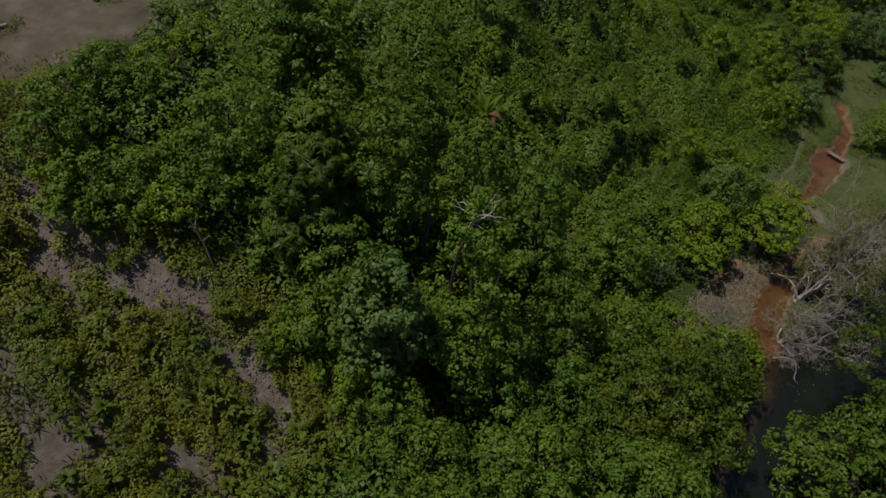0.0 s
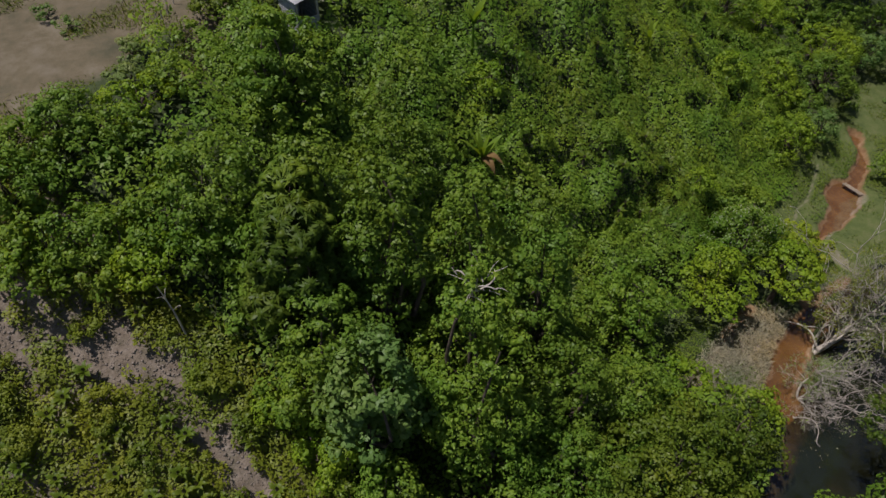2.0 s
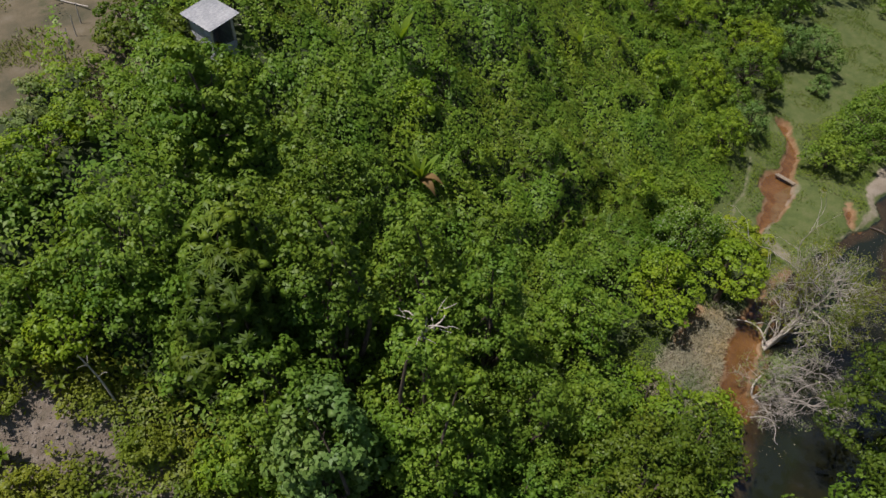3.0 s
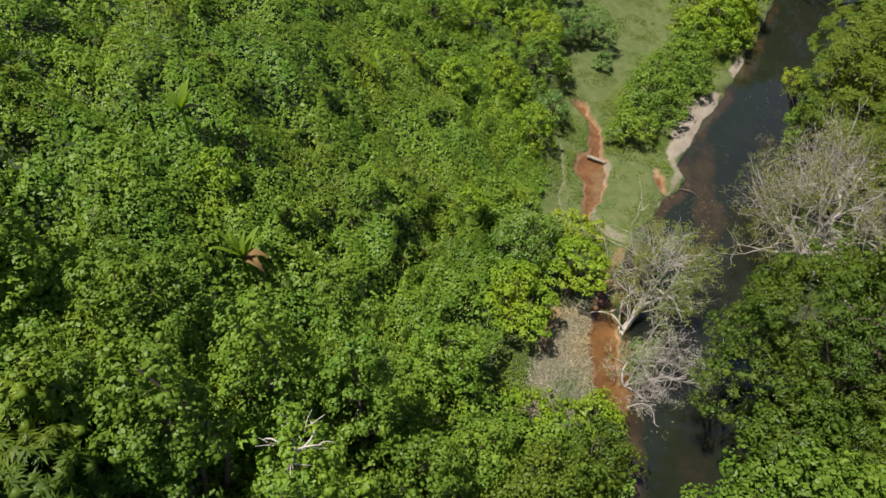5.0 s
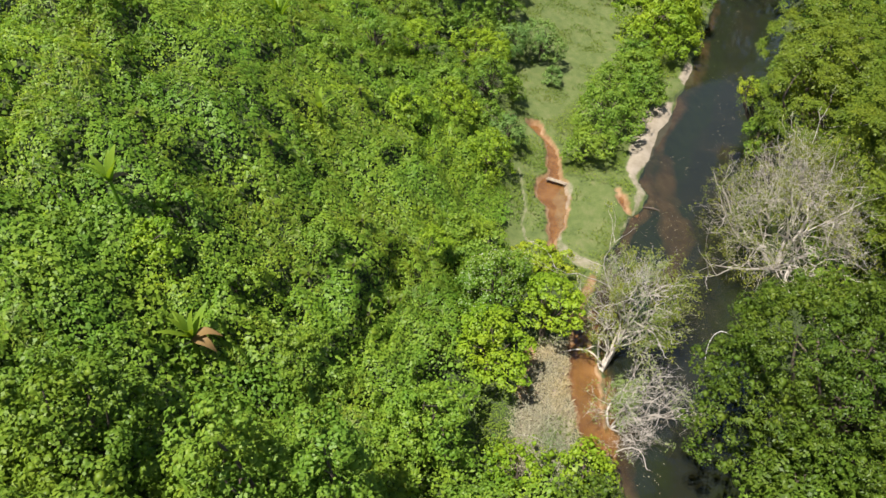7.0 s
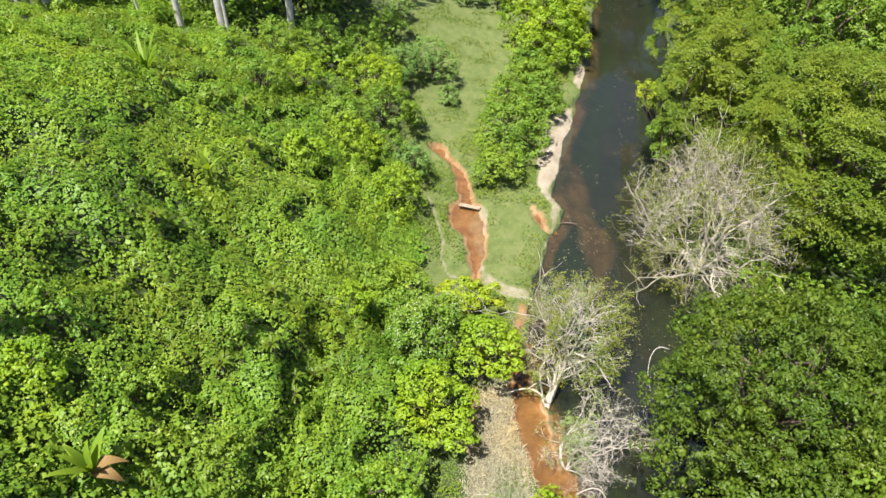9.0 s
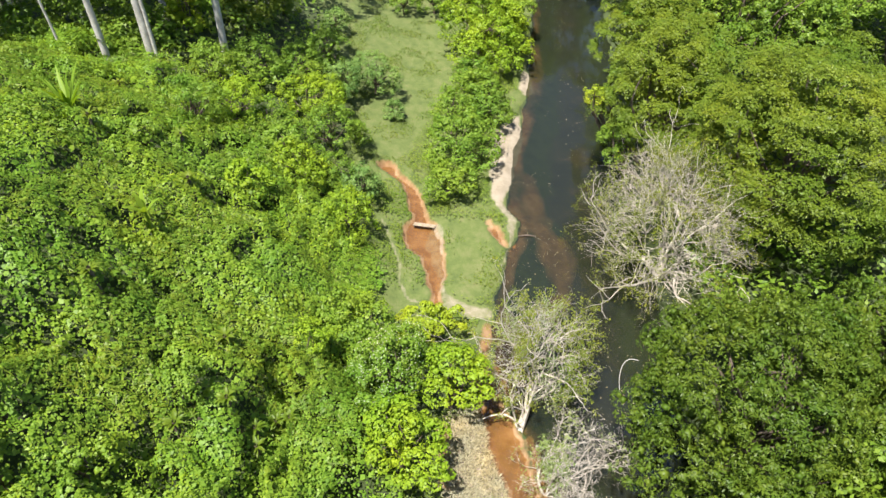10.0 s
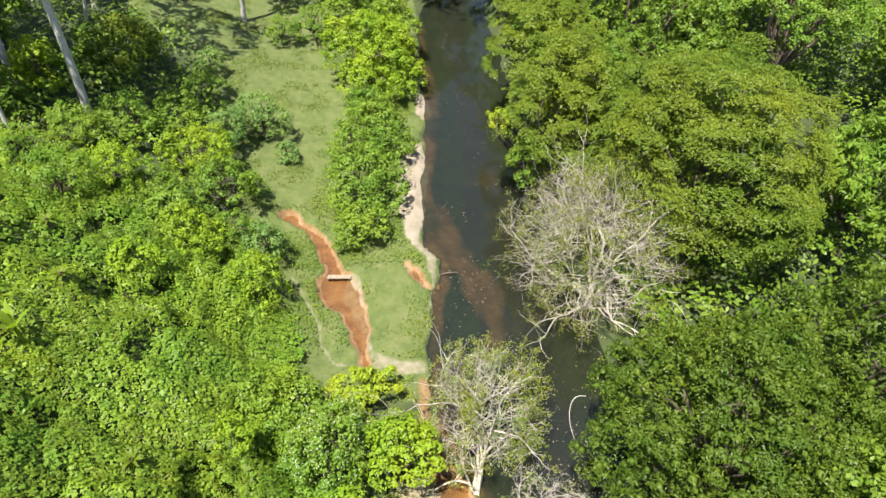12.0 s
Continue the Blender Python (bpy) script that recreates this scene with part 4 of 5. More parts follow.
def right_zone(x, y):
    return (x > np.interp(y, *RIGHT_BANK) + 0.9) * step(-y, -44, -40) * step(y, -30, -27) * (1 - step(x, 36, 40)) * (near_line(x, y, [(21.5, 4.5, 2.2), (25.5, 9.5, 2.6)]) > 0)


def far_zone(x, y):
    return np.maximum(step(y, 4, 7) * step(-x, 7.5, 10), step(y, 32, 34)) * (river(x, y) < -0.15) * (1 - meadow(x, y)) * (x < 14)


def verge_zone(x, y):
    """Herbs between the creeper slope, the clearing and the creek."""
    return step(y, -17, -15) * (1 - step(y, 33, 35)) * step(x, -9, -6.5) * np.maximum(open_ground(x, y), (0.03 + 0.85 * (x < -3) * (y < 8)) * meadow(x, y) * (brook(x, y) > 0.1) * (near_line(x, y, FOOTPATH) > 0.05) * (river(x, y) < -0.15)) * (x < 5) * step(wave(x, y, 1.4, 43), 0.25, 0.7)


def herb(x, y):
    return 0.03 + (0.3 + 0.35 * step(-x, 3.4, 5.5)) * wave(x, y, 1.2, 41) ** 1.8 + 0.06 * wave(x, y, 0.4, 42)


def scrub(x, y):
    return 0.05 + 0.5 * step(wave(x, y, 1.5, 53), 0.3, 0.9) + 0.4 * billow(x, y, 0.9, 52)


def scrub_zone(x, y):
    a = slope_south(x, y) * step(wave(x, y, 1.5, 53) + 0.5 * wave(x, y, 0.6, 54), 0.42, 0.8)
    a = np.maximum(a, 0.85 * slope_south(x, y) * step(y, -33.4, -32.6) * step(x, -9.5, -8))
    return np.clip(a, 0, 1) * (0.06 + 0.94 * (washed(x, y) > 0))


blanket_leaves("thicket", 65000, -17, 9, -40, -14, gully_zone, BUSH, 0.18, thicket, 0.7, "dark green thicket leaves filling the gully floor", "undergrowth", 0.6)
blanket_leaves("undergrowth", 80000, 8, 40, -30, 44, right_zone, BROAD, 0.28, thicket, 0.6, "shaded green undergrowth beneath the creek wood", "undergrowth", 0.55)
blanket_leaves("forest_floor_plants", 36000, -40, 14, 10, 50, far_zone, BROAD, 0.28, thicket, 0.6, "shaded leafy plants under the forest edge", "undergrowth", 0.55)
blanket_leaves("bank_herbs", 170000, -9, 5, -17, 35, verge_zone, GRASS, 0.1, herb, 0.06, "low mixed herbs along the creek bank", "herbs", 0.45)
blanket_leaves("hill_scrub", 190000, -26, 0, -48, -28, scrub_zone, SCRUB, 0.13, scrub, 0.4, "yellow-green scrub leaves on the sunlit slope", "scrub", 0.5)


def blades(name, count, x0, x1, y0, y1, zone, leaf, tall, label, wide=0.09):
    x, y = RNG.uniform(x0, x1, count), RNG.uniform(y0, y1, count)
    keep = zone(x, y) > RNG.random(count)
    x, y = x[keep], y[keep]
    L = tall * (0.5 + RNG.random(len(x)))
    way = unit(np.stack([RNG.normal(size=len(x)) * 0.75, RNG.normal(size=len(x)) * 0.75, np.ones(len(x))], 1))
    P = np.stack([x, y, height(x, y)], 1) + way * L[:, None] * 0.33
    me = leaf_mesh(name, P, np.array([0, 0, 1.0]) - way[:, 2:3] * way + 0.25 * RNG.normal(size=(len(x), 3)), L, wide / tall, 0.1, 0.25, way)
    me.materials.append(leaf)
    return tagged(new(name, me), label, "grass", kind="stuff")


def turf_zone(x, y):
    rest = (near_line(x, y, FOOTPATH) > 0.05) * (brook(x, y) > 0.08) * (river(x, y) < -0.05) * (near_line(x, y, SANDBAR) > 0.05)
    return meadow(x, y) * rest * step(wave(x, y, 1.3, 61) + 0.3 * wave(x, y, 0.4, 62), 0.6, 0.95)


blades("meadow_grass", 160000, -18, 3, -5, 38, turf_zone, GRASS, 0.12, "short green turf with worn patches", 0.03)
blades("dead_grass", 30000, -2, 3.4, -16, -8, lambda x, y: dry(x, y) * (river(x, y) < -0.1) * (near_line(x, y, SIDE_ARM) > 0.05), STRAW, 0.22, "pale dead grass on the spit", 0.025)
blades("spit_grass", 9000, -2, 3.4, -16, -8, lambda x, y: dry(x, y) * (river(x, y) < -0.1) * (near_line(x, y, SIDE_ARM) > 0.05) * step(wave(x, y, 1.2, 63), 0.4, 0.8), GRASS, 0.22, "green grass tufts among the dead grass", 0.025)
blades("slope_grass", 60000, -26, 0, -48, -28, lambda x, y: slope_south(x, y) * (washed(x, y) > 0.1) * step(wave(x, y, 1.1, 58), 0.25, 0.6), DRYLEAF, 0.3, "yellowing grass tufts on the sunlit slope", 0.05)
blades("yard_grass", 30000, -30, -16, -38, -22, lambda x, y: bare(x, y) * step(wave(x, y, 2.2, 71), 0.4, 0.8), DRYLEAF, 0.2, "sparse grass on the trampled yard", 0.04)

k = 0
while k < 48:
    x, y = RNG.uniform(-14, -2.5), RNG.uniform(-40, -31)
    if slope_south(x, y) > 0.6 and washed(x, y) > 0.1:
        r = 0.35 + 0.4 * float(RNG.random())
        tree("scrub_bush", x, y, float(height(x, y) + scrub(x, y)) + 0.5 * r, (r, r, 0.8 * r), (SCRUB, SCRUB, LAYER)[k % 3], 0.13, "yellow-green bush on the sunlit dry slope", "shrub", lobes=5, density=9, spread=0.2, low=0.5, group="bushes of the dry slope")
        k += 1

# ---- clods on the washed-out soil ----
CLOD = rough_mat("dry_clods", [(0.3, (0.16, 0.13, 0.1)), (0.7, (0.34, 0.29, 0.245))], 4.0)
cx, cy = RNG.uniform(-15.5, -4, 60000), RNG.uniform(-38, -31, 60000)
keep = (washed(cx, cy) < 0.25) & (RNG.random(60000) < 0.16)
cx, cy = cx[keep], cy[keep]
cs = 0.02 + 0.06 * RNG.random((len(cx), 1, 1)) ** 3
clod_v = np.stack([cx, cy, height(cx, cy)], 1)[:, None] + OCTA[None] * cs * (0.5 + 0.9 * RNG.random((len(cx), 6, 1))) * (1, 1, 0.45)
clod_me = mesh_of("soil_clods", clod_v.reshape(-1, 3), (np.arange(len(cx))[:, None, None] * 6 + OCTA_FACES).reshape(-1, 3))
clod_me.materials.append(CLOD)
tagged(new("soil_clods", clod_me), "pale dry clods and stones on the washed-out slope", "soil", kind="stuff")

# ---- bare trees over the creek ----
def bare_tree(name, at, stems, label, foliage=(), depth=3, radius=0.1, spread=0.85, lift=0.12, kids=0.7, tips=5, reach=0.5, dome=None):
    """Bare stems that branch; dome = (centre, radii, count) adds a round crown of fine sprays on boughs of its own."""
    thing = root(name, at, label, "dead tree")
    ends = []
    for end, share in stems:
        a, b = np.array(at, float), np.array(end, float)
        way = b - a
        lines = branching(a - (0, 0, 0.1), way, np.linalg.norm(way), radius * share, depth, spread, lift, kids, reach)
        stem = put("stem", tube_mesh("stem", lines[-1:], 7), DEADWOOD, thing)
        put("branch", tube_mesh("branch", lines[:-1], 3), DEADWOOD, stem)
        ends += [l[-1, :3] for l in lines]
    if dome:
        centre, radii, count = np.array(dome[0]), np.array(dome[1]), dome[2]
        d = unit(WOOD.normal(size=(count, 3)) + np.array([0, 0, 0.45]))
        d[:, 2] = np.maximum(d[:, 2], -0.15)
        hubs = centre + unit(d) * radii * (0.42 + 0.25 * WOOD.random((count, 1))) * (0.8 + 0.4 * wave(3 * d[:, 0], 3 * d[:, 1], 1.0, 77)[:, None])
        joints = np.array(ends)
        boughs = []
        for hub in hubs:
            start = joints[np.argmin(np.linalg.norm(joints - hub, axis=1) + 0.6 * (joints[:, 2] > hub[2]))]
            boughs.append(limb(start, hub, 0.022, 0.014, 0.1, 5))
            boughs += branching(hub, hub - centre + (0, 0, 0.3), float(0.4 * radii.mean() * (0.8 + 0.5 * WOOD.random())), 0.014, 1, 0.9, 0.1, 0.75, 0.6)
        tagged(put("bough", tube_mesh("bough", boughs, 3), DEADWOOD, thing, "tangled bare grey boughs"), kind="stuff")
        ends += [l[-1, :3] for l in boughs]
    e = np.array(ends)
    k = tips * len(e)
    way = unit(RNG.normal(size=(k, 3)) + np.array([0, 0, 0.3]))
    put("twig_tangle", leaf_mesh("twig_tangle", np.repeat(e, tips, 0) + 0.1 * way, RNG.normal(size=(k, 3)), 0.2 + 0.3 * RNG.random(k), 0.022, 0.1, 0.1, way), DEADWOOD, thing, "fine grey twigs")
    for leaf, leaves, size in foliage:
        near = wave(e[:, 0], e[:, 1], 0.9, int(100 * size) + leaves % 7) + 0.15 * RNG.random(len(e))
        pool = e[np.argsort(near)[len(e) // 2:]]
        P = pool[RNG.integers(len(pool), size=leaves)] + RNG.normal(size=(leaves, 3)) * 0.11
        put("foliage", leaf_mesh("foliage", P, RNG.normal(size=(leaves, 3)) + np.array([0, 0, 1.0]), size * (0.6 + 0.8 * RNG.random(leaves)), 0.5), leaf, thing, "sparse grey-green leaves")
    return thing


bare_tree("dead_tree", (2.5, -9.6, 0.02), (((2.3, -8.6, 1.9), 1.0), ((3.4, -7.6, 2.2), 0.9), ((2.8, -7.2, 2.4), 0.8), ((1.7, -7.9, 1.7), 0.6), ((4.0, -6.6, 2.2), 0.7)),
          "half-dead pale grey tree leaning over the creek", ((GREY, 3500, 0.08), (SCRUB, 8000, 0.085)), radius=0.1, kids=0.5, depth=2, tips=2, dome=((3.2, -7.1, 1.9), (2.3, 2.7, 1.8), 110))
bare_tree("dead_tree", (9.7, -0.9, 0.4), (((7.8, -1.5, 2.4), 0.8), ((8.1, 0.8, 3.0), 0.8), ((9.3, 2.0, 4.0), 0.8), ((10.8, 1.6, 4.3), 0.7), ((8.4, -2.9, 2.3), 0.8), ((10.0, -3.0, 3.0), 0.8), ((11.2, -1.4, 3.9), 0.8), ((9.5, -0.6, 4.3), 0.9)),
          "leafless grey tree with tangled twigs at the water's edge", ((DRYLEAF, 10000, 0.09), (SCRUB, 9000, 0.085), (YELLOW, 3000, 0.08)), radius=0.11, kids=0.5, depth=2, tips=2, dome=((9.7, -0.1, 2.7), (3.5, 4.3, 3.8), 300))
bare_tree("fallen_tree", (3.3, -12.3, 0.02), (((4.2, -11.6, 0.75), 0.8), ((4.5, -10.6, 0.9), 0.9), ((3.8, -10.5, 1.2), 0.9), ((3.4, -11.0, 1.1), 0.8), ((4.5, -12.3, 0.5), 0.6)),
          "pale fallen tree with bare twigs lying over the creek", ((GREY, 1500, 0.1),), radius=0.06, lift=0.02, kids=0.55)
tree("bank_shrub", 3.5, -11.0, 1.3, (0.5, 1.3, 0.7), GREY, 0.12, "thin grey-green shrub beneath the fallen tree", "shrub", lobes=6, mass=0.5, density=1.2, spread=0.26, low=0.3, inner=0)
tree("bank_shrub", 2.6, -14.9, 1.5, (1.0, 1.1, 0.7), LIME, 0.15, "low light-green shrub at the water's edge", "shrub", lobes=7, mass=0.5, density=8, spread=0.26, low=0.6)


def stick(name, line, label, wood=DEADWOOD, category="branch"):
    at = tuple(line[0][:3])
    thing = root(name, at, label, category)
    pts = np.array(line, float)
    for _ in range(2):
        pts = np.concatenate([pts[:1], np.stack([0.75 * pts[:-1] + 0.25 * pts[1:], 0.25 * pts[:-1] + 0.75 * pts[1:]], 1).reshape(-1, 4), pts[-1:]])
    put("wood", tube_mesh("wood", [pts * (1, 1, 1, 0.8)], 6), wood, thing)
    return thing


stick("driftwood", [(3.7, -13.3, 0.0, 0.034), (4.0, -13.25, 0.4, 0.028), (4.4, -13.15, 0.5, 0.024), (4.75, -13.4, 0.4, 0.02), (4.9, -13.8, 0.2, 0.02), (5.1, -13.7, 0.03, 0.014)], "arched pale driftwood branch in the water")
stick("driftwood", [(2.55, -9.5, 0.25, 0.06), (1.9, -9.2, 0.75, 0.05), (1.2, -9.3, 0.75, 0.04), (0.5, -9.5, 0.35, 0.02)], "pale bent branch reaching over the mud")
stick("log", [(2.9, 2.15, 0.02, 0.06), (3.4, 2.25, 0.04, 0.06), (3.8, 2.2, 0.01, 0.04)], "short driftwood log lying in the shallows", DARKBARK, category="log")
stick("driftwood", [(-0.2, -14.0, 0.3, 0.02), (0.2, -13.92, 0.36, 0.02), (0.6, -13.95, 0.35, 0.017), (1.0, -14.1, 0.28, 0.012)], "pale stick on the dead grass")
stick("driftwood", [(7.6, -6.6, 1.1, 0.022), (7.15, -6.65, 1.3, 0.02), (6.85, -6.9, 1.2, 0.02), (6.7, -7.3, 0.9, 0.018), (6.7, -7.8, 0.55, 0.014), (6.85, -8.3, 0.25, 0.01)], "bare branch hanging to the water", BARK)

snag = root("snag", (-3.7, -25.0, float(height(-3.7, -25.0))), "pale dead treetop standing out of the green crown", "dead tree")
fork = np.array((-3.7, -25.0, 9.7))
put("trunk", tube_mesh("trunk", [np.array([(-3.5, -25.2, float(height(-3.7, -25)) - 0.1, 0.1), (-3.6, -25.1, 6.0, 0.07), (*fork, 0.045)])], 7), DARKBARK, snag)
for way in ((-0.8, -0.1, 0.3), (-0.5, 0.5, 0.5), (0.1, 0.7, 0.6), (0.6, 0.35, 0.4), (0.3, -0.45, 0.35)):
    end = fork + np.array(way)
    lines = [limb(fork, end, 0.036, 0.014, 0.1)] + [limb(fork + k * (end - fork), fork + k * (end - fork) + np.array(way) * 0.4 + 0.2 * RNG.normal(size=3), 0.017, 0.006, 0.08, 4) for k in (0.45, 0.65, 0.85)]
    put("branch", tube_mesh("branch", lines, 5), DEADWOOD, snag)
sap_z = float(height(-9.8, -31.9))
sap = root("bare_sapling", (-9.8, -31.9, sap_z), "thin bare grey sapling leaning out of the scrub", "dead tree")
sap_top = np.array((-10.25, -32.1, sap_z + 2.9))
sap_line = limb((-9.8, -31.9, sap_z - 0.1), sap_top, 0.045, 0.015, 0.02)
put("stem", tube_mesh("stem", [sap_line], 6), DEADWOOD, sap)
for k, way in ((3, (0.5, 0.2, 0.5)), (3, (-0.5, -0.1, 0.3)), (4, (-0.4, 0.3, 0.4)), (4, (0.35, -0.3, 0.5))):
    put("branch", tube_mesh("branch", [limb(sap_line[k, :3], sap_line[k, :3] + np.array(way), 0.016, 0.006, 0.06, 4)], 4), DEADWOOD, sap)


# ---- pale forest trunks ----
def forest_trunk(x, y, tall, girth, label, lean=(0, 0), twin=False, wide=1.9):
    z = float(height(x, y))
    thing = root("tall_tree", (x, y, z), label, "tree", "pale trunks at the forest edge")
    line = np.array([(x + lean[0] * t + 0.12 * math.sin(4 * t), y + lean[1] * t, z - 0.2 + tall * t, girth * (1.15 - 0.5 * t)) for t in np.linspace(0, 1, 9)])
    trunk = put("trunk", tube_mesh("trunk", [line], 10), BARK, thing)
    if twin:
        put("trunk", tube_mesh("trunk", [line * (1, 1, 1, 0.45) + (0.35, -0.1, 0, 0)], 8), BARK, thing)
    top = line[-1, :3]
    c, r = lobes_of(top, (wide, wide, 1.8), 9, 0.42)
    for k in range(len(c)):
        put("limb", tube_mesh("limb", [limb(line[-3, :3], c[k], girth * 0.4, girth * 0.1)], 5), BARK, trunk)
    P, N = crown_points(c, r, 0.8, 3.5)
    Q, M = domes(P, N, 8, 0.4 + 0 * P[:, 0])
    put("crown", leaf_mesh("crown", Q, M, 0.3 * (0.7 + 0.6 * RNG.random(len(Q)))), BROAD, thing)
    return thing


# Crowns out of view, widened to shade the ground behind the trunks.
forest_trunk(-14.7, 13.1, 13.5, 0.2, "tall pale-trunked tree at the clearing's edge", (0.1, 0.1), wide=3.6)
forest_trunk(-18.2, 11.0, 14.0, 0.22, "tall pale twin-trunked tree above the creeper slope", (-0.3, 0.2), True, wide=3.6)
forest_trunk(-20.5, 10.4, 13.0, 0.18, "slender tall pale-trunked tree above the creeper slope", (-0.5, 0.2), wide=3.6)
forest_trunk(-22.9, 10.4, 12.0, 0.07, "thin pale pole-like tree above the creeper slope", (-1.0, 0.2))
forest_trunk(-28.0, 9.6, 13.0, 0.22, "tall pale-trunked tree above the creeper slope", (-1.2, 0.2), wide=3.6)
# Unseen trees added so that the forest floor falls into shade.
for x, y in ((-19.5, 17.0), (-24.0, 15.5), (-28.0, 15.0), (-21.5, 22.0), (-27.0, 21.0), (-32.0, 12.0), (-17.0, 27.0), (-23.0, 27.5), (-33.0, 18.0)):
    forest_trunk(x, y, 14.5, 0.2, "unseen tall tree added to shade the hillside forest", (0.3, 0.2), wide=3.2)
# Crown leaned and widened out of view so its shade reaches the meadow.
forest_trunk(-16.8, 23.2, 14.0, 0.1, "slender pale curved tree, its leaning crown added to shade the meadow", (3.0, -1.0), wide=3.6)
forest_trunk(-7.7, 29.5, 12.0, 0.17, "tall brown-trunked tree beyond the clearing", (0.3, 0.2))


# ---- plants with large leaves ----
def big_leaf(length, width, curl, rise, notches=9):
    """A long leaf blade from the origin along +y, arched, with a folded midrib."""
    bm = bmesh.new()
    rows = []
    for k in range(notches + 1):
        t = k / notches
        w = width * math.sin(math.pi * min(1, 0.12 + 0.88 * t) ** 0.8) * 0.5 + 0.004
        a = rise - curl * t
        y = length * (t - 0.12 * curl * t * t)
        z = length * (math.sin(rise) * t - 0.5 * curl * t * t)
        rows.append([bm.verts.new((s * w * (1 + 0.12 * math.sin(7 * k + s)), y * math.cos(rise) * 1.0, z + abs(s) * w * 0.28)) for s in (-1, 0, 1)])
    for p, q in zip(rows[:-1], rows[1:]):
        for j in (0, 1):
            bm.faces.new((p[j], p[j + 1], q[j + 1], q[j]))
    me = bpy.data.meshes.new("leaf")
    bm.to_mesh(me)
    bm.free()
    me.polygons.foreach_set("use_smooth", np.ones(len(me.polygons), bool))
    return me


BANANA_LEAF = big_leaf(2.0, 0.27, 0.75, 1.15)
BANANA_LEAF.materials.append(BANANA)
BANANA_OLD = big_leaf(1.3, 0.32, 1.5, 0.6)
BANANA_OLD.materials.append(WITHER)
FROND = big_leaf(0.62, 0.12, 1.1, 0.9, 6)
FROND.materials.append(LAYER)
PALM_FROND = big_leaf(1.9, 0.12, 0.5, 1.1, 7)
PALM_FROND.materials.append(BANANA)
BROAD_FROND = big_leaf(0.6, 0.075, 1.0, 0.85, 6)
BROAD_FROND.materials.append(LAYER)


def rosette(name, x, y, lift, leaf, count, label, category, scale=1.0, old=0, group="", spread=360, first=0):
    z = float(height(x, y)) + lift
    thing = root(name, (x, y, z), label, category, group)
    stem = tube_mesh("stem", [np.array([(x, y, z - lift - 0.1, 0.09 * scale), (x, y, z - 0.3 * lift, 0.08 * scale), (x, y, z + 0.15, 0.05 * scale)])], 7)
    put("stem", stem, BANANA if category == "banana plant" else DARKBARK, thing)
    for k in range(count + old):
        ob = new("withered_leaf" if k >= count else "leaf", BANANA_OLD if k >= count else leaf)
        ob.parent = thing
        ob.rotation_euler = (RNG.normal() * 0.18 - 0.1, RNG.normal() * 0.15, radians(first + spread * k / (count + old)) + RNG.normal() * 0.25)
        s = scale * (0.75 + 0.4 * RNG.random())
        ob.scale = (s, s, s)
        if k >= count:
            tagged(ob, "brown withered leaf")
    return thing


rosette("banana_plant", -14.1, -15.9, 0.9 + float(blanket(-14.1, -15.9)), BANANA_LEAF, 8, "young green banana plant rising from the creepers", "banana plant", 0.9, 1)
rosette("banana_plant", -10.8, -18.1, 1.3 + float(blanket(-10.8, -18.1)), BANANA_LEAF, 9, "green banana plant with withered brown lower leaves", "banana plant", 0.95, 3)
rosette("banana_plant", -12.1, -5.5, 0.6 + float(blanket(-12.1, -5.5)), BANANA_LEAF, 5, "pale green banana plant half buried in creepers", "banana plant", 0.8, 0)
rosette("banana_plant", -15.0, 12.6, 0.5, BANANA_LEAF, 5, "small banana plant below the pale trunks", "banana plant", 0.6, 0)
rosette("palm_seedling", -16.8, -0.2, 0.3 + float(blanket(-16.8, -0.2)), PALM_FROND, 20, "spiky green palm seedling standing in the creepers", "palm", 1.25)
for x, y in ((-17.0, 4.5), (-15.4, -1.4), (-15.2, 2.2), (-11.6, -2.4), (-13.1, 1.2), (-9.3, -13.0), (-7.9, -11.9), (-7.3, -11.9), (-6.8, -11.2), (-6.2, -11.3), (-7.1, -12.6), (-8.6, -9.4), (-12.5, -9.2), (-15.7, -12.3), (-18.6, -18.4)):
    rosette("fern", x, y, 0.15 + float(blanket(x, y)), BROAD_FROND, 18, "arching light green fern among the creepers", "fern", 1.2, group="ferns of the creeper slope")
for x, y in ((-9.9, -30.9), (-8.9, -30.9), (-9.4, -31.4), (-8.2, -31.5)):
    rosette("fern", x, y, 0.5, BROAD_FROND, 9, "large dark fern beneath the gully trees", "fern", 1.5, group="ferns under the gully wood")
fern_spots = [(-8.3 + 0.55 * i + 0.4 * RNG.normal(), -35.9 + 0.42 * i + 0.5 * RNG.normal()) for i in range(10)] + [(-2.4 + 0.5 * i, -33.3 + 0.45 * i + 0.3 * RNG.normal()) for i in range(4)] + [(-7.4 + 0.4 * i, -30.8 + 0.3 * i + 0.4 * RNG.normal()) for i in range(5)] + [(-12.0 - 1.2 * i, -37.5 + RNG.normal()) for i in range(4)] + [(RNG.uniform(-11.5, -3.2), RNG.uniform(-39, -31.6)) for i in range(60)]
for x, y in [q for q in fern_spots if washed(*q) > 0.1]:
    rosette("fern", x, y, 0.1 + 0.8 * float(scrub(x, y)), FROND, 12, "yellow-green fern clump on the dry slope", "fern", 1.0, group="ferns of the dry slope")


# ---- the hut ----
def box_bm(x0, x1, y0, y1, z0, z1):
    bm = bmesh.new()
    bmesh.ops.create_cube(bm, size=1)
    for v in bm.verts:
        v.co = Vector((x0 if v.co.x < 0 else x1, y0 if v.co.y < 0 else y1, z0 if v.co.z < 0 else z1))
    return bm


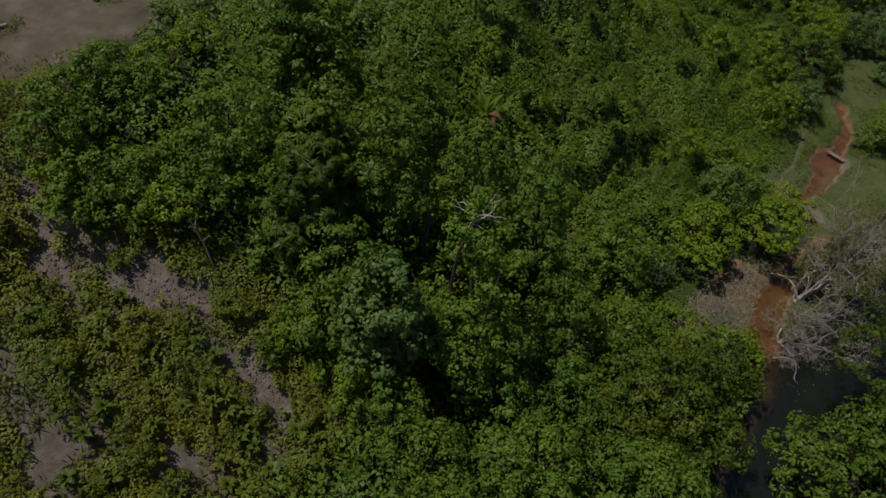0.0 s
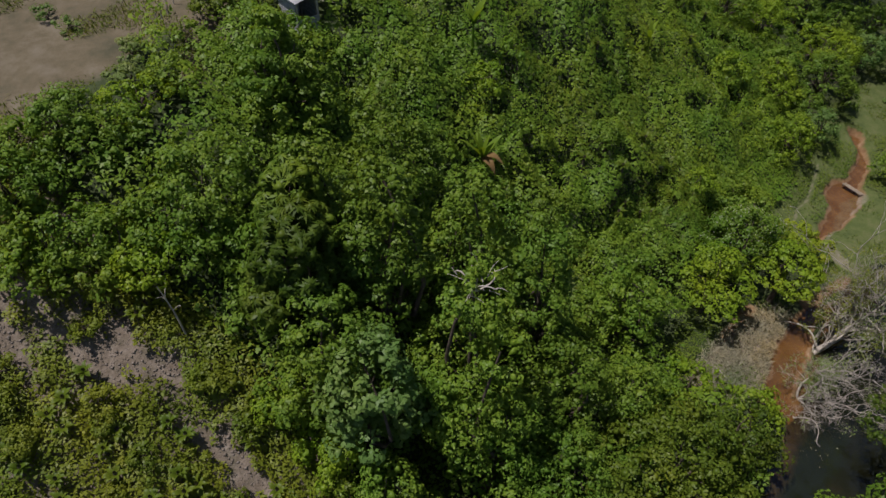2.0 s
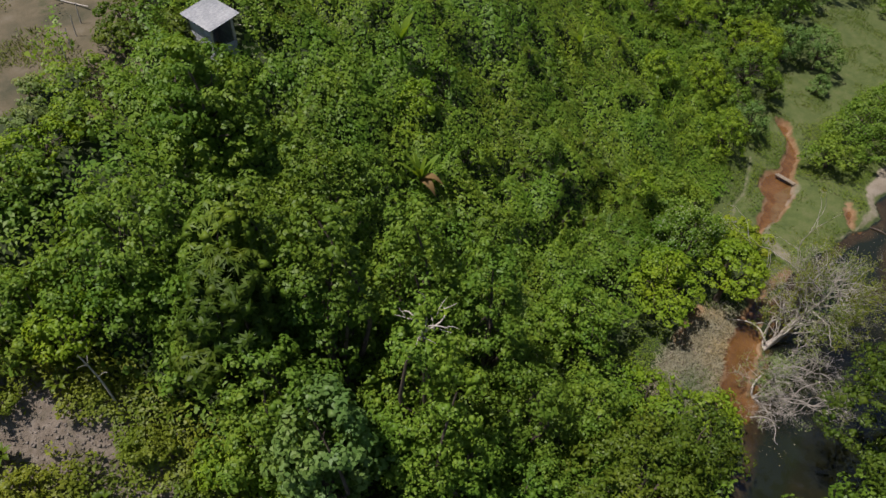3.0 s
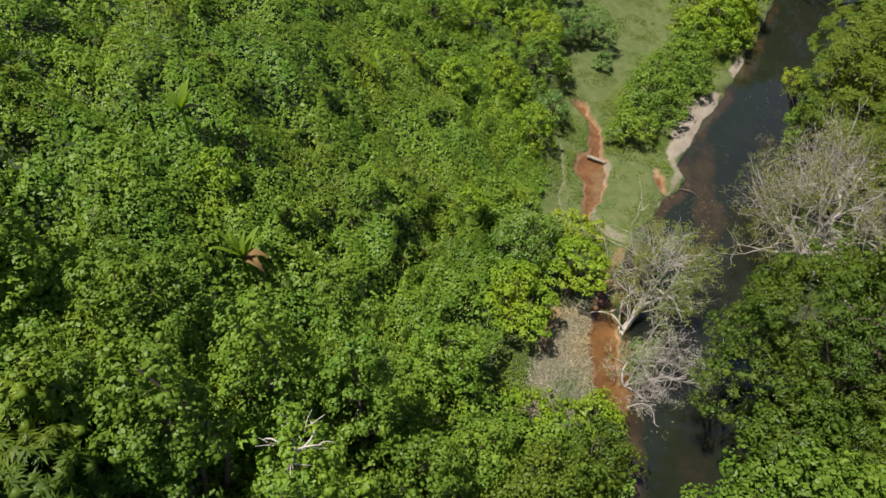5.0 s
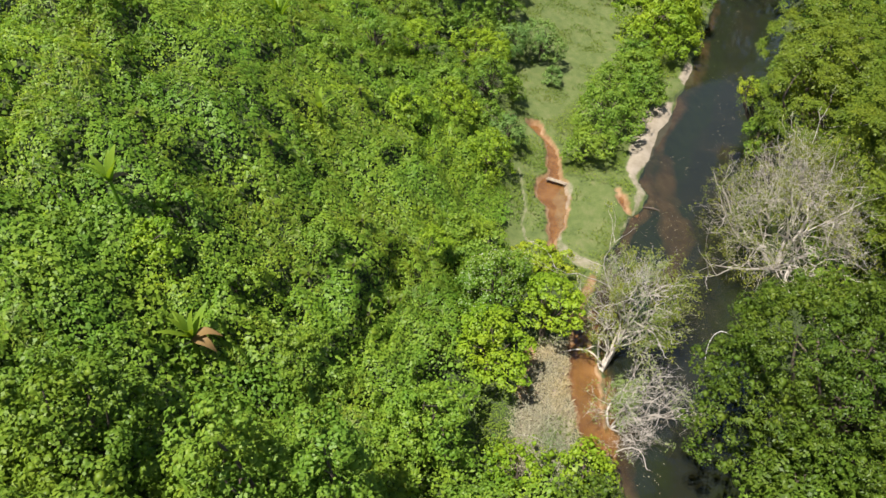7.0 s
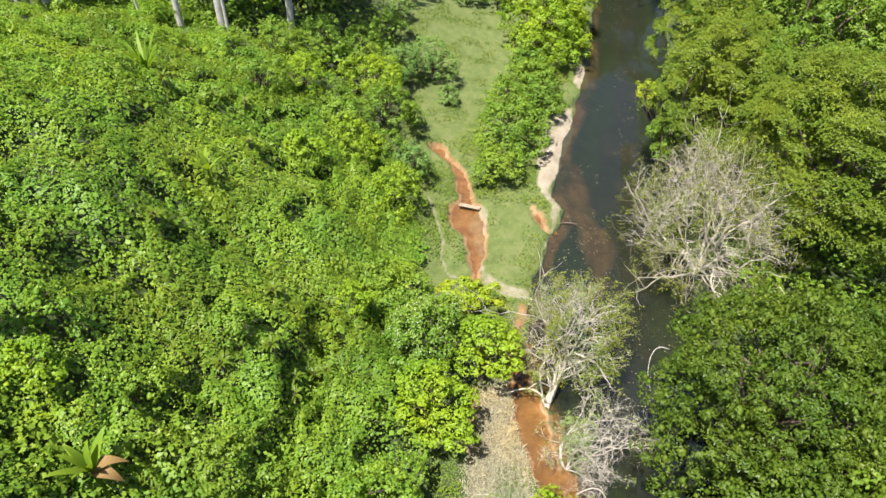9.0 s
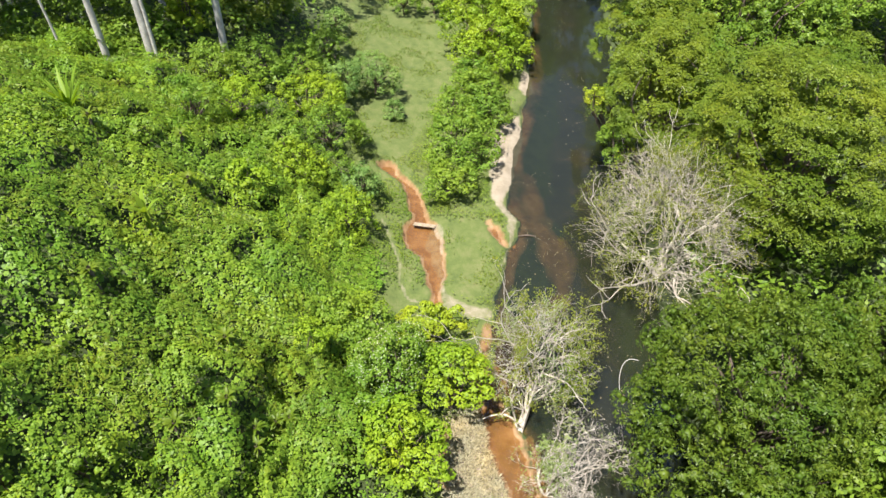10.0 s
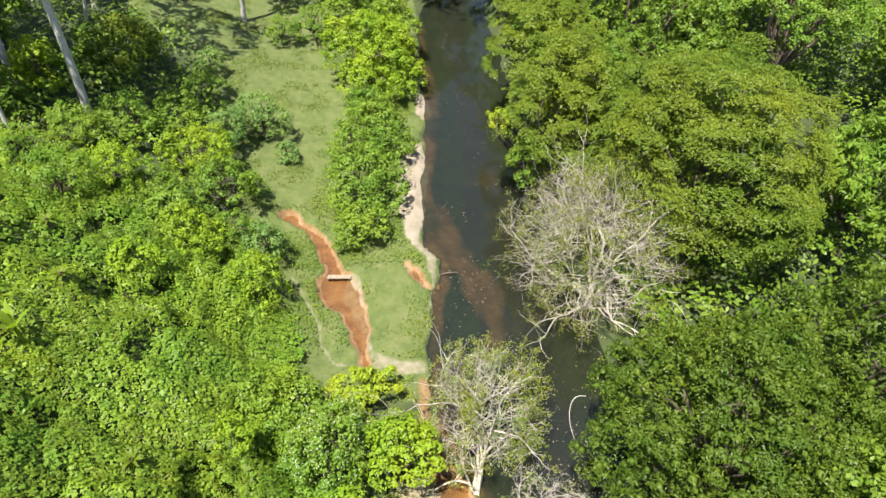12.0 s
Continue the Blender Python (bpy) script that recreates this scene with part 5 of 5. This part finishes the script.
def sheet_bm(wx, wy, z_low, z_high, ribs):
    """Ribbed roofing sheet, sloping along x, with a thickness."""
    bm = bmesh.new()
    for t in (0.0, 0.012):
        rows = []
        for i in range(2):
            rows.append([bm.verts.new(((i - 0.5) * wx, (j / ribs - 0.5) * wy, z_low + (z_high - z_low) * i + 0.016 * (j % 2) + t)) for j in range(ribs + 1)])
        for j in range(ribs):
            bm.faces.new((rows[0][j], rows[1][j], rows[1][j + 1], rows[0][j + 1]))
    return bm


def hut(x, y, wx, wy, floor, eaves, turn, label, walls=True):
    z = float(height(x, y))
    thing = root("hut", (x, y, z), label, "hut")
    thing.rotation_euler = (0, 0, radians(turn))
    f, e = floor - z, eaves - z
    for sx in (-1, 1):
        for sy in (-1, 1):
            part("post", box_bm(sx * wx * 0.42 - 0.05, sx * wx * 0.42 + 0.05, sy * wy * 0.42 - 0.05, sy * wy * 0.42 + 0.05, -0.2, e + 0.02), DEADWOOD, thing, bevel=0.008)
    part("floor_deck", box_bm(-wx * 0.45, wx * 0.45, -wy * 0.45, wy * 0.45, f - 0.06, f), PLANKWOOD, thing, bevel=0.006)
    if walls:
        for k in range(int((e - f) / 0.2)):
            zb = f + 0.02 + 0.2 * k
            if k < 3:
                part("board", box_bm(-wx * 0.45, wx * 0.45, -wy * 0.45 - 0.025, -wy * 0.45, zb, zb + 0.185), BOARD, thing, bevel=0.004)
            part("board", box_bm(-wx * 0.45, wx * 0.45, wy * 0.45, wy * 0.45 + 0.025, zb, zb + 0.185), BOARD, thing, bevel=0.004)
            part("board", box_bm(-wx * 0.45 - 0.025, -wx * 0.45, -wy * 0.45, wy * 0.45, zb, zb + 0.185), BOARD, thing, bevel=0.004)
            part("board", box_bm(wx * 0.45, wx * 0.45 + 0.025, -wy * 0.45, wy * 0.45, zb, zb + 0.185), BOARD, thing, bevel=0.004)
    part("roof", sheet_bm(wx * 1.25, wy * 1.3, e + 0.03, e + 0.3, 24), TIN, thing, "pale grey ribbed sheet roof")
    return thing


hut(-18.4, -21.7, 1.1, 1.58, 11.3, 12.72, 90, "small raised hut of grey boards with a sheet roof")
hut(-23.9, -20.9, 2.2, 2.0, 11.6, 13.0, 4, "pale sheet-roofed shelter behind the bushes", False)

# ---- the footbridge ----
bridge = root("footbridge", (-2.1, 2.68, 0.14), "narrow weathered plank footbridge across the red brook", "footbridge")
bridge.rotation_euler = (0, 0, radians(-9))
for k in range(2):
    part("plank", box_bm(-0.62 + 0.05 * k, 0.6 + 0.04 * k, -0.125 + 0.13 * k, -0.005 + 0.13 * k, 0.02, 0.055), PLANKWOOD, bridge, bevel=0.006)
for s in (-0.52, 0.52):
    part("bearer", box_bm(s - 0.04, s + 0.04, -0.16, 0.16, -0.06, 0.02), DARKBARK, bridge, bevel=0.008)

# ---- yard things ----
stick("pole", [(-17.4, -33.6, 9.8, 0.03), (-17.7, -33.3, 11.1, 0.025), (-17.9, -33.2, 12.0, 0.02)], "thin leaning fence pole at the yard's edge", DARKBARK, "pole")
stick("log", [(-24.4, -34.5, 11.0, 0.09), (-24.2, -33.9, 11.05, 0.09), (-24.2, -33.3, 11.1, 0.08)], "pale cut log lying in the yard", DEADWOOD, "log")
stick("pole", [(-27.9, -24.6, 11.5, 0.04), (-26.3, -24.2, 11.55, 0.04), (-24.9, -23.7, 11.6, 0.035)], "long pale pole lying across the yard", DEADWOOD, "pole")
stick("pole", [(-19.3, -20.4, 11.7, 0.02), (-18.4, -20.3, 11.9, 0.02), (-17.6, -20.2, 12.1, 0.02)], "pale stick leaning beside the hut", DEADWOOD, "pole")
for x, y in ((-24.0, -24.5), (-23.2, -25.1), (-22.4, -25.7), (-21.8, -26.2), (-21.3, -26.6)):
    z = float(height(x, y))
    stick("fence_post", [(x, y, z - 0.2, 0.03), (x + 0.05, y, z + 0.4, 0.028), (x + 0.08, y + 0.04, z + 0.9, 0.022)], "thin grey fence stake in the yard soil", BARK, "fence post")
for x, y in ((-26.0, -29.6), (-24.4, -29.2)):
    tree("grass_clump", x, y, float(height(x, y)) + 0.55, (0.6, 0.6, 0.42), TEAL, 0.16, "grey-green clump of tall grass in the yard", "grass", lobes=6, density=14, spread=0.2, low=1.0, width=0.2)

# ---- leaves on the water ----
lx, ly = RNG.uniform(1, 10, 3600), RNG.uniform(-18, 32, 3600)
keep = (river(lx, ly) > 0.25) & (wave(lx, ly, 2.3, 81) + 0.3 * RNG.random(3600) > 0.78)
lx, ly = lx[keep], ly[keep]
float_me = leaf_mesh("floating_leaves", np.stack([lx, ly, 0 * lx + 0.002], 1), np.tile([0.0, 0.0, 1.0], (len(lx), 1)) + 0.05 * RNG.normal(size=(len(lx), 3)), 0.05 * (0.5 + RNG.random(len(lx))), 0.6, 0.05, 0.02)
float_me.materials.append(LITTER)
tagged(new("floating_leaves", float_me), "scattered pale fallen leaves floating on the creek", "leaves", kind="stuff")

# ---- shaded lower leaves beneath the creepers ----
blanket_leaves("lower_creepers", 80000, -30, -2, -29, 19, vine_zone, VINE, 0.2, lambda x, y: blanket(x, y) - 0.12, 0.12, "shaded lower creeper leaves beneath the green blanket", "creepers", 0.85)

# ---- the creek wood's southern end ----
tree("riverside_tree", 9.0, -15.3, 5.8, (2.2, 2.4, 2.6), OLIVE, 0.19, "dark olive-green tree leaning over the creek", lobes=12, mass=0.48, density=6, per=12, low=0.7)
